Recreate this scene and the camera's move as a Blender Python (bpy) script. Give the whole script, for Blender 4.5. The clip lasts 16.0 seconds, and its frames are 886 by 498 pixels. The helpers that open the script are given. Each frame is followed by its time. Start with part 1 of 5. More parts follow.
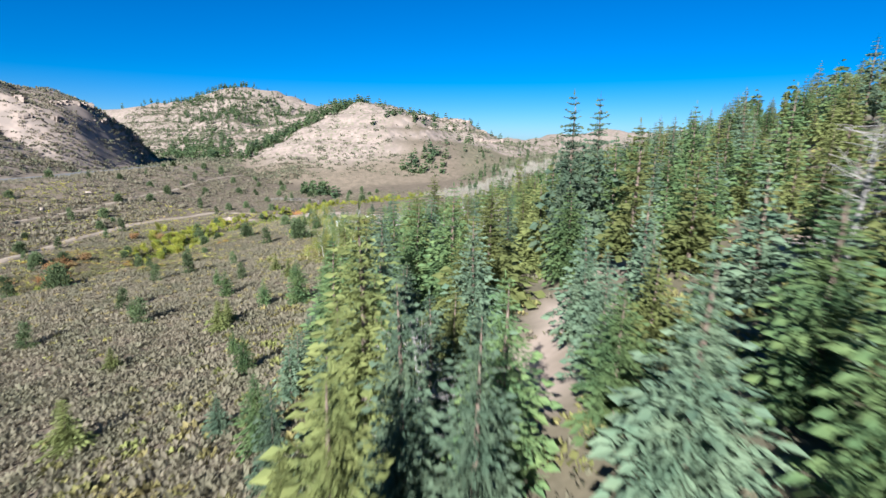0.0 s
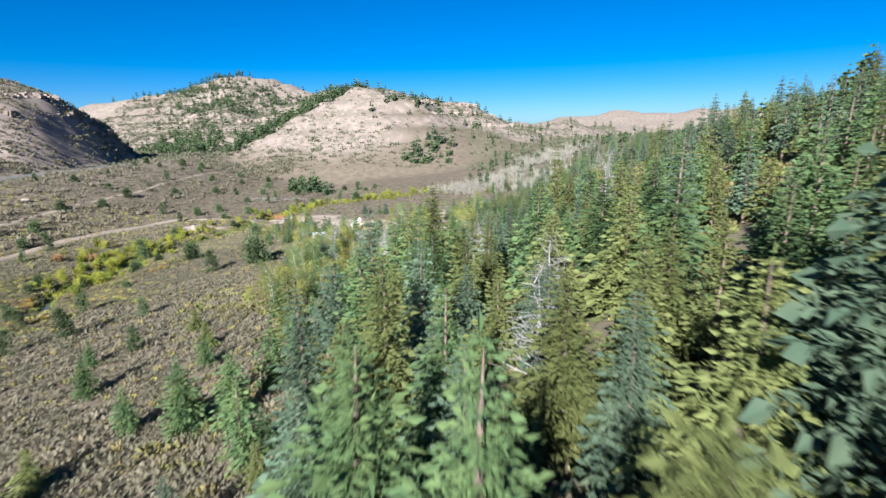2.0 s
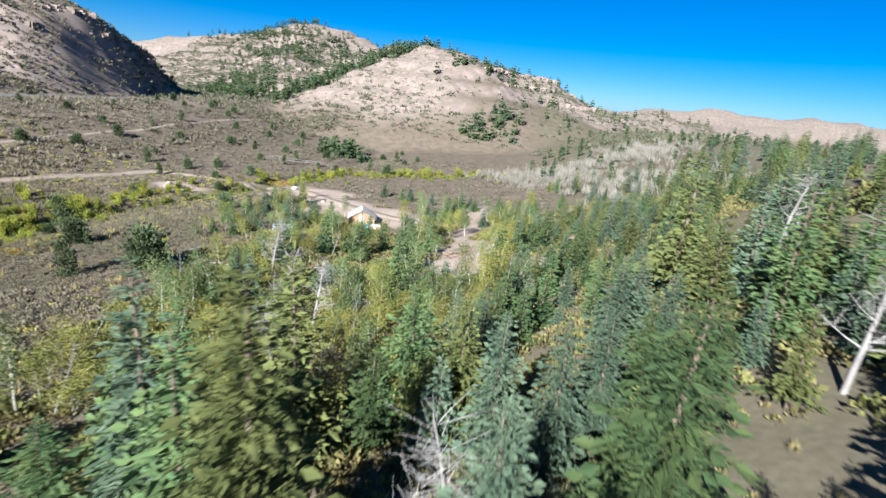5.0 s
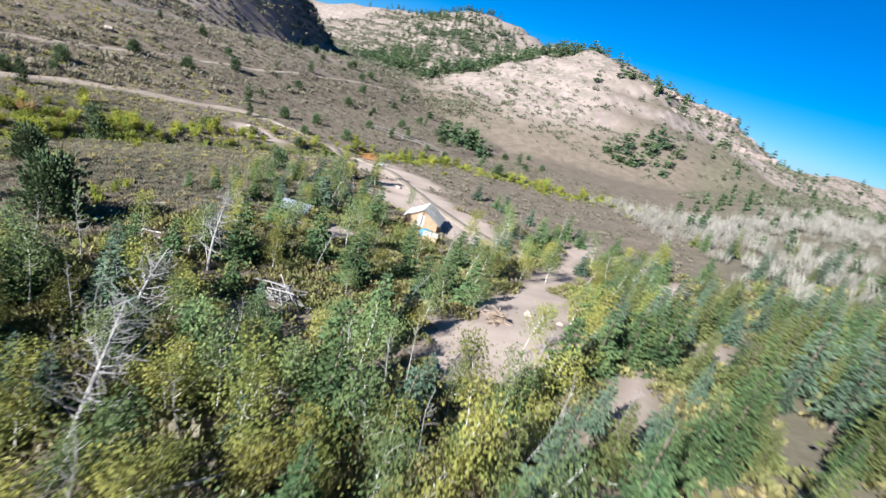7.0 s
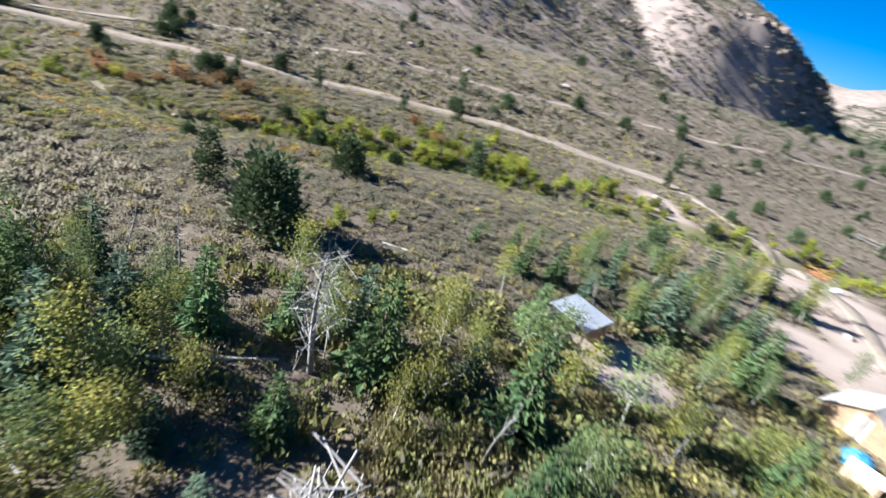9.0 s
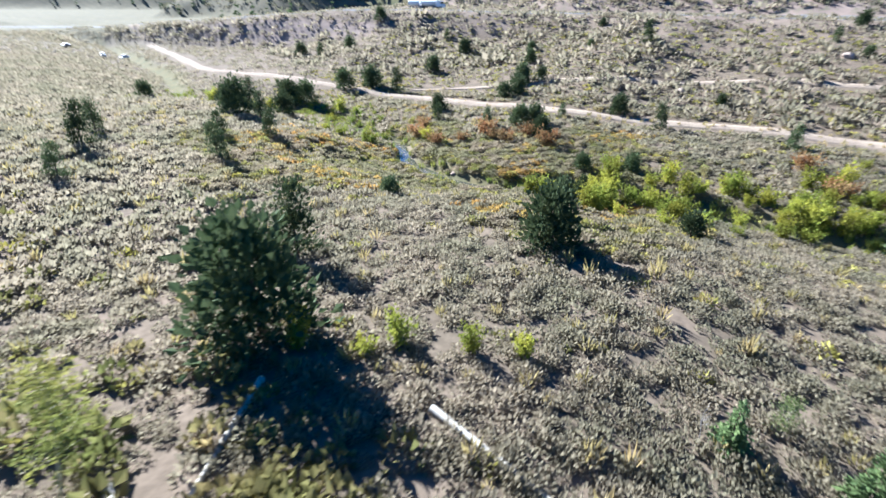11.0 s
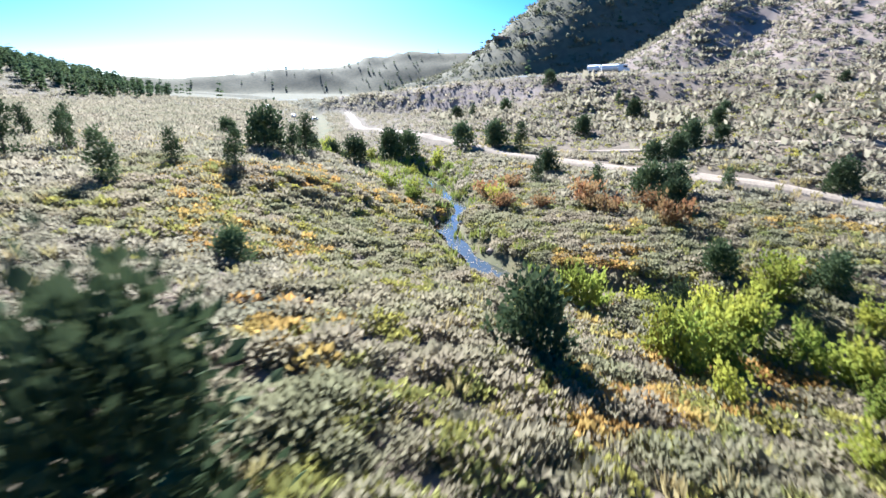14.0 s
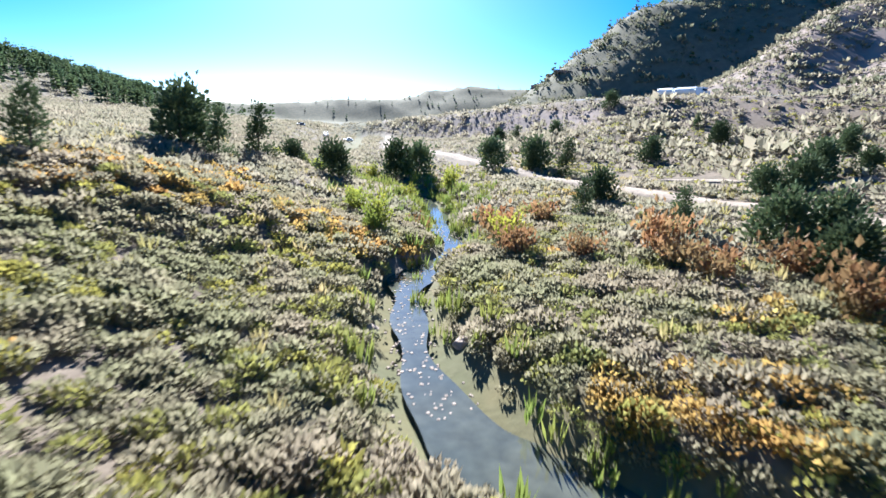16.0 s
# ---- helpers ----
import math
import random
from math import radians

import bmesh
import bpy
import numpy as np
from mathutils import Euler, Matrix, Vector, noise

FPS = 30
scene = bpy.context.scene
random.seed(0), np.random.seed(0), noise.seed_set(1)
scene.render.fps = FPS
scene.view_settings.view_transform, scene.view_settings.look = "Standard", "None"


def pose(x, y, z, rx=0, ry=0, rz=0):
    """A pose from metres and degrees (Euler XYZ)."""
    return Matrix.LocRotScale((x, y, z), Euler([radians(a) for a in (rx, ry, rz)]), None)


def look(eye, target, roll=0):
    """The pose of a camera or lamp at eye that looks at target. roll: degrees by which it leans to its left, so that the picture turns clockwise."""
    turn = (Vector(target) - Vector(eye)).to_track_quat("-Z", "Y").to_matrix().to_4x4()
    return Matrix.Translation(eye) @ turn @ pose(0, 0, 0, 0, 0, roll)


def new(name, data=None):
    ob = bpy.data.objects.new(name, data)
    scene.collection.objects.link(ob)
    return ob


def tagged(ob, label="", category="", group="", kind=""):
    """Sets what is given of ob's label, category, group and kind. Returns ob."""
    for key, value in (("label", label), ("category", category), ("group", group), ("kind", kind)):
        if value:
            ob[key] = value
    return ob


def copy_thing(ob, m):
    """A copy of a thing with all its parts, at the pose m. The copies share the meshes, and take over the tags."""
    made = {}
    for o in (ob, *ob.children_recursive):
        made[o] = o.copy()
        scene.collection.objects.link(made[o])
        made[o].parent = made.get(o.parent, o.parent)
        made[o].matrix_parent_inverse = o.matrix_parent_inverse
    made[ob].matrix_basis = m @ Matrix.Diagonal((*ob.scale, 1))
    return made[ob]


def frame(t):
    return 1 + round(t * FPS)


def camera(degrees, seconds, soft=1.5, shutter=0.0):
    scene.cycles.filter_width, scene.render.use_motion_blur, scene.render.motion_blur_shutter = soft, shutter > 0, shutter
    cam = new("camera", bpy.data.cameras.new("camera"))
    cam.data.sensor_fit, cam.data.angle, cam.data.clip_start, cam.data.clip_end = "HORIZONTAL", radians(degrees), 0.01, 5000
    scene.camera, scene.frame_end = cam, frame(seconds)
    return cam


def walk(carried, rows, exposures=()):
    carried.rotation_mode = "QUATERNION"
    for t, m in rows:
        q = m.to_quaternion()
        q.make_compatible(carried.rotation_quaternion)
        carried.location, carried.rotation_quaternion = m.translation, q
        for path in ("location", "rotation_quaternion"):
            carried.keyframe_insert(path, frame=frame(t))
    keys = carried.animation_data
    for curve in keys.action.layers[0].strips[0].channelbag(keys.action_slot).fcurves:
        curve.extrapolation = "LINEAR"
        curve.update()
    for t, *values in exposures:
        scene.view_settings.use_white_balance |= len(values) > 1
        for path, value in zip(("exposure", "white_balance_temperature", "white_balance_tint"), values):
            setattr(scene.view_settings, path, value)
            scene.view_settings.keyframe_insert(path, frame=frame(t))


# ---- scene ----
cam = camera(82.0, 16.0, shutter=0.4)
PATH = [
    (0, (4.104, 9.622, 43.348), (3.546, 29.186, 39.236), 0.35),
    (0.5, (3.640, 22.008, 43.398), (2.898, 41.554, 39.228), 0.53),
    (1, (3.602, 34.260, 43.364), (2.664, 53.772, 39.076), 0.43),
    (1.5, (3.494, 46.330, 43.258), (2.502, 65.810, 38.834), 0.03),
    (2, (3.272, 58.092, 43.222), (2.380, 77.534, 38.612), -1.19),
    (2.5, (3.466, 68.882, 43.040), (2.730, 88.284, 38.244), -3.46),
    (3, (3.892, 78.762, 42.968), (3.184, 98.114, 37.962), -4.76),
    (3.5, (4.598, 88.258, 43.030), (3.686, 107.560, 37.874), -3.85),
    (4, (5.730, 98.022, 43.068), (4.250, 117.218, 37.656), -0.64),
    (4.2, (6.146, 102.002, 42.998), (4.376, 121.152, 37.514), 1.06),
    (6.3, (9.172, 145.716, 37.398), (3.580, 163.934, 31.332), 14.15),
    (6.5, (9.056, 149.572, 37.274), (2.878, 167.552, 31.068), 15.66),
    (7, (7.874, 158.668, 36.898), (0.588, 176.146, 30.460), 17.37),
    (7.5, (5.406, 168.092, 35.976), (-4.264, 184.208, 29.138), 19.18),
    (8, (2.082, 177.352, 34.650), (-10.782, 190.806, 27.334), 19.32),
    (8.5, (-1.976, 185.972, 33.554), (-17.544, 195.704, 25.624), 18.64),
    (9, (-8.450, 193.774, 32.230), (-25.658, 199.246, 23.630), 18.00),
    (9.5, (-15.834, 200.358, 31.142), (-33.538, 200.898, 21.852), 17.26),
    (9.7, (-18.802, 202.252, 30.772), (-36.346, 201.106, 21.238), 17.07),
    (11.8, (-51.798, 216.984, 22.866), (-64.880, 204.036, 15.040), -6.35),
    (12, (-54.186, 217.542, 22.480), (-66.966, 204.234, 14.764), -6.26),
    (12.5, (-59.140, 217.490, 21.144), (-71.314, 203.420, 13.810), -5.17),
    (13, (-64.338, 215.842, 19.396), (-75.936, 201.094, 12.470), -3.71),
    (13.5, (-70.352, 212.638, 17.472), (-81.238, 197.136, 11.054), -1.40),
    (14, (-77.080, 208.144, 15.510), (-87.302, 192.032, 9.516), 0.37),
    (14.5, (-83.140, 203.642, 13.560), (-92.712, 186.974, 8.032), 2.34),
    (15, (-88.102, 199.220, 12.066), (-97.124, 182.118, 6.952), 3.78),
    (15.5, (-92.572, 194.244, 10.936), (-101.332, 176.948, 6.020), 3.43),
    (16, (-96.430, 189.144, 10.136), (-105.058, 171.742, 5.368), 2.74),
]
EXPOSURES = [(0.0, 1.65, 5650, 7), (6.5, 1.65, 5550, 8), (8.5, 1.72, 5450, 9), (9.5, 2.2, 5450, 9), (12.0, 2.4, 5200, 9), (16.0, 2.4, 5350, 9)]
walk(cam, [(t, look(eye, target, roll)) for t, eye, target, roll in PATH], EXPOSURES)

# ---- world and sun ----
SUN_YAW, SUN_HEIGHT = 165.0, 30.0                  # the sun stands behind the start, degrees left of ahead
sun_dir = Vector((-math.sin(radians(SUN_YAW)) * math.cos(radians(SUN_HEIGHT)), math.cos(radians(SUN_YAW)) * math.cos(radians(SUN_HEIGHT)), math.sin(radians(SUN_HEIGHT))))
world = bpy.data.worlds.new("sky")
scene.world = world
world.use_nodes = True
wn = world.node_tree.nodes
sky = wn.new("ShaderNodeTexSky")
sky.sky_type, sky.sun_disc = "NISHITA", False
sky.sun_elevation, sky.sun_rotation = radians(SUN_HEIGHT), math.atan2(sun_dir.x, sun_dir.y)
sky.altitude, sky.air_density, sky.dust_density, sky.ozone_density = 3000, 1.0, 5.0, 5.5
wn["Background"].inputs[1].default_value = 0.037
tint = wn.new("ShaderNodeHueSaturation")
tint.inputs["Saturation"].default_value = 1.4
world.node_tree.links.new(sky.outputs[0], tint.inputs["Color"])
world.node_tree.links.new(tint.outputs[0], wn["Background"].inputs[0])
sun = new("sun", bpy.data.lights.new("sun", "SUN"))
sun.data.energy, sun.data.angle, sun.data.color = 5.0, radians(0.55), (1.0, 0.945, 0.86)
sun.matrix_world = look(sun_dir * 100, (0, 0, 0))

# ---- materials ----
UNIT = 2.0                                         # metres to one unit of the plan


def material(name, base=(0.5, 0.5, 0.5), other=None, size=1.0, rough=0.8, bump=0.0, fine=0.0, metal=0.0, per="", spread=0.3, leafy=0.0):
    """Two colours mixed by noise of that size in metres; per: 'object' or 'island' varies the brightness from piece to piece."""
    m = bpy.data.materials.new(name)
    m.use_nodes = True
    size, fine, bump = size * UNIT, fine * UNIT, bump * UNIT
    n, l = m.node_tree.nodes, m.node_tree.links
    bsdf = n["Principled BSDF"]
    bsdf.inputs["Roughness"].default_value, bsdf.inputs["Metallic"].default_value = rough, metal
    bsdf.inputs["Specular IOR Level"].default_value = 0.5 if rough < 0.55 else 0.03
    geo = n.new("ShaderNodeNewGeometry")
    noi = n.new("ShaderNodeTexNoise")
    noi.inputs["Scale"].default_value, noi.inputs["Detail"].default_value = 1 / size, 5
    l.new(geo.outputs["Position"], noi.inputs["Vector"])
    ramp = n.new("ShaderNodeValToRGB")
    other = other or tuple(c * 0.7 for c in base)
    ramp.color_ramp.elements[0].position, ramp.color_ramp.elements[1].position = 0.36, 0.64
    ramp.color_ramp.elements[0].color, ramp.color_ramp.elements[1].color = (*base, 1), (*other, 1)
    l.new(noi.outputs["Fac"], ramp.inputs["Fac"])
    out = ramp.outputs["Color"]
    if per:
        rnd = (n.new("ShaderNodeObjectInfo") if per == "object" else geo).outputs["Random" if per == "object" else "Random Per Island"]
        rng = n.new("ShaderNodeMapRange")
        rng.inputs["To Min"].default_value, rng.inputs["To Max"].default_value = 1 - spread, 1 + spread
        l.new(rnd, rng.inputs["Value"])
        hsv = n.new("ShaderNodeHueSaturation")
        l.new(rng.outputs[0], hsv.inputs["Value"])
        l.new(out, hsv.inputs["Color"])
        out = hsv.outputs["Color"]
    if fine:
        grain = n.new("ShaderNodeTexNoise")
        grain.inputs["Scale"].default_value, grain.inputs["Detail"].default_value = 1 / fine, 3
        l.new(geo.outputs["Position"], grain.inputs["Vector"])
        mix = n.new("ShaderNodeMix")
        mix.data_type, mix.blend_type = "RGBA", "OVERLAY"
        mix.inputs["Factor"].default_value = 0.55
        l.new(out, mix.inputs["A"]), l.new(grain.outputs["Fac"], mix.inputs["B"])
        out = mix.outputs["Result"]
    l.new(out, bsdf.inputs["Base Color"])
    if bump:
        b = n.new("ShaderNodeBump")
        b.inputs["Strength"].default_value, b.inputs["Distance"].default_value = 0.7, bump
        l.new((grain if fine else noi).outputs["Fac"], b.inputs["Height"])
        l.new(b.outputs["Normal"], bsdf.inputs["Normal"])
    if leafy:
        tr, add = n.new("ShaderNodeBsdfTranslucent"), n.new("ShaderNodeMixShader")
        l.new(out, tr.inputs["Color"])
        add.inputs["Fac"].default_value = leafy
        l.new(bsdf.outputs[0], add.inputs[1]), l.new(tr.outputs[0], add.inputs[2])
        l.new(add.outputs[0], n["Material Output"].inputs["Surface"])
    return m


def ground_material():
    """Dry pinkish soil, grey-tan sage litter, pale bare earth where 'bare' says so, rock on steep ground, forest floor,
    southern shade coloured in.
    """
    m = material("ground", (0.165, 0.128, 0.094), (0.125, 0.10, 0.072), 2.5, 0.95, 0.03, 0.3)
    n, l = m.node_tree.nodes, m.node_tree.links
    bsdf = n["Principled BSDF"]
    base = bsdf.inputs["Base Color"].links[0].from_socket

    def layer(below, color, color2, size, fac):
        geo, noi, ramp, mix = (n.new("ShaderNode" + k) for k in ("NewGeometry", "TexNoise", "ValToRGB", "Mix"))
        noi.inputs["Scale"].default_value, noi.inputs["Detail"].default_value = 1 / size / UNIT, 6
        l.new(geo.outputs["Position"], noi.inputs["Vector"])
        ramp.color_ramp.elements[0].color, ramp.color_ramp.elements[1].color = (*color, 1), (*color2, 1)
        ramp.color_ramp.elements[0].position, ramp.color_ramp.elements[1].position = 0.38, 0.62
        l.new(noi.outputs["Fac"], ramp.inputs["Fac"])
        mix.data_type = "RGBA"
        l.new(fac, mix.inputs["Factor"]), l.new(below, mix.inputs["A"]), l.new(ramp.outputs["Color"], mix.inputs["B"])
        return mix.outputs["Result"]

    def attr(name):
        a = n.new("ShaderNodeAttribute")
        a.attribute_name = name
        return a.outputs["Fac"]
    out = layer(base, (0.28, 0.215, 0.18), (0.20, 0.155, 0.13), 4, attr("upland"))
    spots, ramp, mul = (n.new("ShaderNode" + k) for k in ("TexNoise", "ValToRGB", "Math"))
    spots.inputs["Scale"].default_value, spots.inputs["Detail"].default_value = 0.32, 4
    l.new(n.new("ShaderNodeNewGeometry").outputs["Position"], spots.inputs["Vector"])
    ramp.color_ramp.elements[0].position, ramp.color_ramp.elements[1].position = 0.52, 0.60
    l.new(spots.outputs["Fac"], ramp.inputs["Fac"])
    mul.operation = "MULTIPLY"
    l.new(ramp.outputs["Color"], mul.inputs[0]), l.new(attr("upland"), mul.inputs[1])
    out = layer(out, (0.13, 0.125, 0.08), (0.18, 0.16, 0.11), 6, mul.outputs[0])
    out = layer(out, (0.37, 0.29, 0.23), (0.31, 0.24, 0.19), 3, attr("bare"))
    out = layer(out, (0.11, 0.11, 0.055), (0.15, 0.13, 0.06), 2, attr("wet"))
    out = layer(out, (0.29, 0.225, 0.185), (0.20, 0.16, 0.135), 4, attr("rock"))
    # dark forest floor and scrub cover; in the south also shade as colour
    out = layer(out, (0.10, 0.095, 0.06), (0.14, 0.125, 0.075), 3, attr("duff_and_shade"))
    l.new(out, bsdf.inputs["Base Color"])
    return m


GROUND = ground_material()
ROAD = material("packed dirt", (0.29, 0.235, 0.175), (0.24, 0.19, 0.145), 1.2, 0.95, 0.03, 0.15)
TARMAC = material("old tarmac", (0.16, 0.155, 0.15), (0.12, 0.115, 0.11), 2, 0.9, 0.01, 0.1)
BARK = material("conifer bark", (0.20, 0.15, 0.115), (0.12, 0.09, 0.07), 0.3, 0.95, 0.03, 0.05)
PALE = material("aspen bark", (0.52, 0.49, 0.42), (0.40, 0.37, 0.31), 0.5, 0.85, 0.01, 0.08)
DEAD = material("grey dead wood", (0.31, 0.285, 0.26), (0.22, 0.20, 0.185), 0.5, 0.9, 0.01, 0.06)
FIR = material("fir needles", (0.078, 0.125, 0.055), (0.12, 0.16, 0.06), 0.9, 0.6, per="object", spread=0.35, leafy=0.22)
SPRUCE = material("blue spruce needles", (0.085, 0.125, 0.08), (0.12, 0.155, 0.095), 0.9, 0.6, per="object", spread=0.3, leafy=0.2)
PINE = material("sunlit olive needles", (0.125, 0.142, 0.05), (0.16, 0.17, 0.06), 0.9, 0.6, per="object", spread=0.3, leafy=0.25)
JUNIPER = material("juniper scales", (0.075, 0.105, 0.05), (0.105, 0.13, 0.06), 0.5, 0.7, per="object", spread=0.35, leafy=0.15)
ASPEN = material("turning aspen leaves", (0.30, 0.27, 0.07), (0.18, 0.20, 0.055), 1.6, 0.55, per="object", spread=0.4, leafy=0.35)
ASPEN_GREEN = material("green aspen leaves", (0.14, 0.19, 0.075), (0.20, 0.23, 0.085), 1.6, 0.55, per="object", spread=0.3, leafy=0.35)
ASPEN_UNDER = material("undergrowth leaves", (0.17, 0.18, 0.06), (0.22, 0.18, 0.08), 2.2, 0.7, per="island", spread=0.4, leafy=0.3)
WILLOW = material("willow leaves", (0.34, 0.32, 0.05), (0.20, 0.24, 0.045), 1.8, 0.6, per="object", spread=0.4, leafy=0.35)
RUSSET = material("russet dogwood leaves", (0.30, 0.15, 0.07), (0.26, 0.18, 0.08), 1.0, 0.6, per="object", spread=0.3, leafy=0.3)
SAGE = material("sagebrush leaves", (0.28, 0.237, 0.168), (0.215, 0.197, 0.13), 3.0, 0.9, per="island", spread=0.14, leafy=0.5)
CREEKSIDE = material("creekside brush leaves", (0.25, 0.205, 0.14), (0.19, 0.18, 0.10), 2.2, 0.9, per="island", spread=0.16, leafy=0.5)
RABBIT = material("rabbitbrush blooms", (0.40, 0.35, 0.085), (0.28, 0.28, 0.10), 2.0, 0.8, per="island", spread=0.35, leafy=0.25)
GOLD = material("golden brush leaves", (0.38, 0.22, 0.07), (0.34, 0.26, 0.08), 2.0, 0.8, per="island", spread=0.3, leafy=0.45)
GRASS = material("dry grass", (0.40, 0.31, 0.15), (0.31, 0.27, 0.10), 2.0, 0.9, per="island", spread=0.3, leafy=0.35)
REED = material("reeds", (0.17, 0.22, 0.05), (0.25, 0.25, 0.06), 1.0, 0.7, per="island", spread=0.3, leafy=0.3)
SCRUB = material("hill scrub", (0.125, 0.13, 0.08), (0.18, 0.165, 0.11), 6.0, 0.9, per="island", spread=0.3, leafy=0.35)
FARTREE = material("far needles", (0.07, 0.105, 0.055), (0.10, 0.13, 0.055), 8.0, 0.8, per="island", spread=0.3, leafy=0.3)
WATER = material("creek water", (0.05, 0.055, 0.045), (0.07, 0.07, 0.05), 2.0, 0.06, 0.01, 0.35)
TWIG = material("bare grey twigs", (0.25, 0.225, 0.185), (0.19, 0.175, 0.14), 3.0, 0.9, per="island", spread=0.25)
LEDGE = material("pinkish ledge rock", (0.27, 0.21, 0.175), (0.20, 0.157, 0.13), 2.0, 0.95, 0.05, 0.4, per="island", spread=0.2)
STONE = material("tan sandstone", (0.38, 0.30, 0.24), (0.28, 0.225, 0.18), 0.8, 0.95, 0.05, 0.12)


# ---- the lie of the land ----
def sstep(a, b, x):
    t = np.clip((x - a) / (b - a), 0, 1)
    return t * t * (3 - 2 * t)


def soft(x, k):
    return np.where(x > 12 * k, x, k * np.log1p(np.exp(np.clip(x / k, -40, 12))))


def vnoise(x, y, seed=0):
    """Smooth value noise, -1 to 1, one cell a metre."""
    xi, yi = np.floor(x), np.floor(y)
    fx, fy = x - xi, y - yi
    fx, fy = fx * fx * (3 - 2 * fx), fy * fy * (3 - 2 * fy)

    def rnd(i, j):
        v = np.sin(i * 127.1 + j * 311.7 + seed * 74.7) * 43758.5453
        return 2 * (v - np.floor(v)) - 1
    a = rnd(xi, yi) * (1 - fx) + rnd(xi + 1, yi) * fx
    b = rnd(xi, yi + 1) * (1 - fx) + rnd(xi + 1, yi + 1) * fx
    return a * (1 - fy) + b * fy


def fbm(x, y, size, octaves=4, seed=0):
    v, amp = 0, 1.0
    for k in range(octaves):
        v = v + amp * vnoise(x / size * 2 ** k + 17 * k, y / size * 2 ** k - 9 * k, seed + k)
        amp *= 0.5
    return v


def ridge(x, y, pts, slope, r=12.0):
    """Height of a hill whose crest runs through pts."""
    z = np.full(np.shape(x), -1e9)
    for (ax, ay, az), (bx, by, bz) in zip(pts[:-1], pts[1:]):
        dx, dy = bx - ax, by - ay
        s = np.clip(((x - ax) * dx + (y - ay) * dy) / (dx * dx + dy * dy), 0, 1)
        d = np.hypot(x - ax - s * dx, y - ay - s * dy)
        z = np.maximum(z, az + s * (bz - az) - slope * (np.sqrt(d * d + r * r) - r))
    return z


CREEK_Y = (-200, -60, 10, 40, 50, 60, 66, 71.5, 75, 77, 78.7, 82, 85, 88.5, 93, 113, 128, 147, 200, 300)
CREEK_X = (-150, -95, -72, -58, -60.5, -63.5, -61.8, -59.6, -58.6, -56.9, -54.8, -53.3, -52.6, -52.1, -55.5, -55.5, -53, -49, -46, -60)
HIGHWAY = ((-96, -160), (-108, -60), (-117, 33), (-122, 100), (-127, 180), (-131, 222), (-140, 255), (-165, 300), (-200, 380))
HILL_WEST = ((-156, 8, 11), (-168, 35, 28), (-190, 80, 46), (-205, 130, 60), (-192, 190, 51), (-178, 225, 43), (-160, 250, 28), (-149, 263, 13))
HILL_NORTH = ((-200, 480, 12), (-125, 400, 34), (-90, 380, 45), (-60, 372, 49), (-10, 385, 36), (22, 402, 25), (70, 440, 21), (160, 520, 20))
SPUR_NORTH = ((-62, 372, 49), (-78, 300, 20), (-72, 255, 5))
HILL_PEAK = ((-460, 560, 44), (-330, 590, 58), (-280, 610, 68), (-241, 619, 79), (-190, 632, 66), (-150, 650, 58), (-60, 690, 40))
SPUR_PEAK = ((-241, 619, 78), (-205, 480, 42), (-180, 360, 12))
HILL_FAR = ((60, 940, 24), (180, 930, 34), (255, 910, 42), (320, 900, 41), (600, 850, 38))
MESA = ((-520, -120, 130), (-360, -115, 108), (-298, -127, 80), (-279, -142, 60), (-260, -158, 45), (-237, -175, 26), (-210, -200, 12))
HILL_SOUTH = ((-900, -300, 60), (-520, -440, 52), (-377, -523, 50), (-253, -574, 31), (-121, -600, 18), (100, -560, 20), (300, -420, 40))


def creek_x(y):
    return np.interp(y, CREEK_Y, CREEK_X) + 0.12 * np.sin(y * 0.9)


def line_x(y, pts):
    return np.interp(y, [p[1] for p in pts], [p[0] for p in pts])


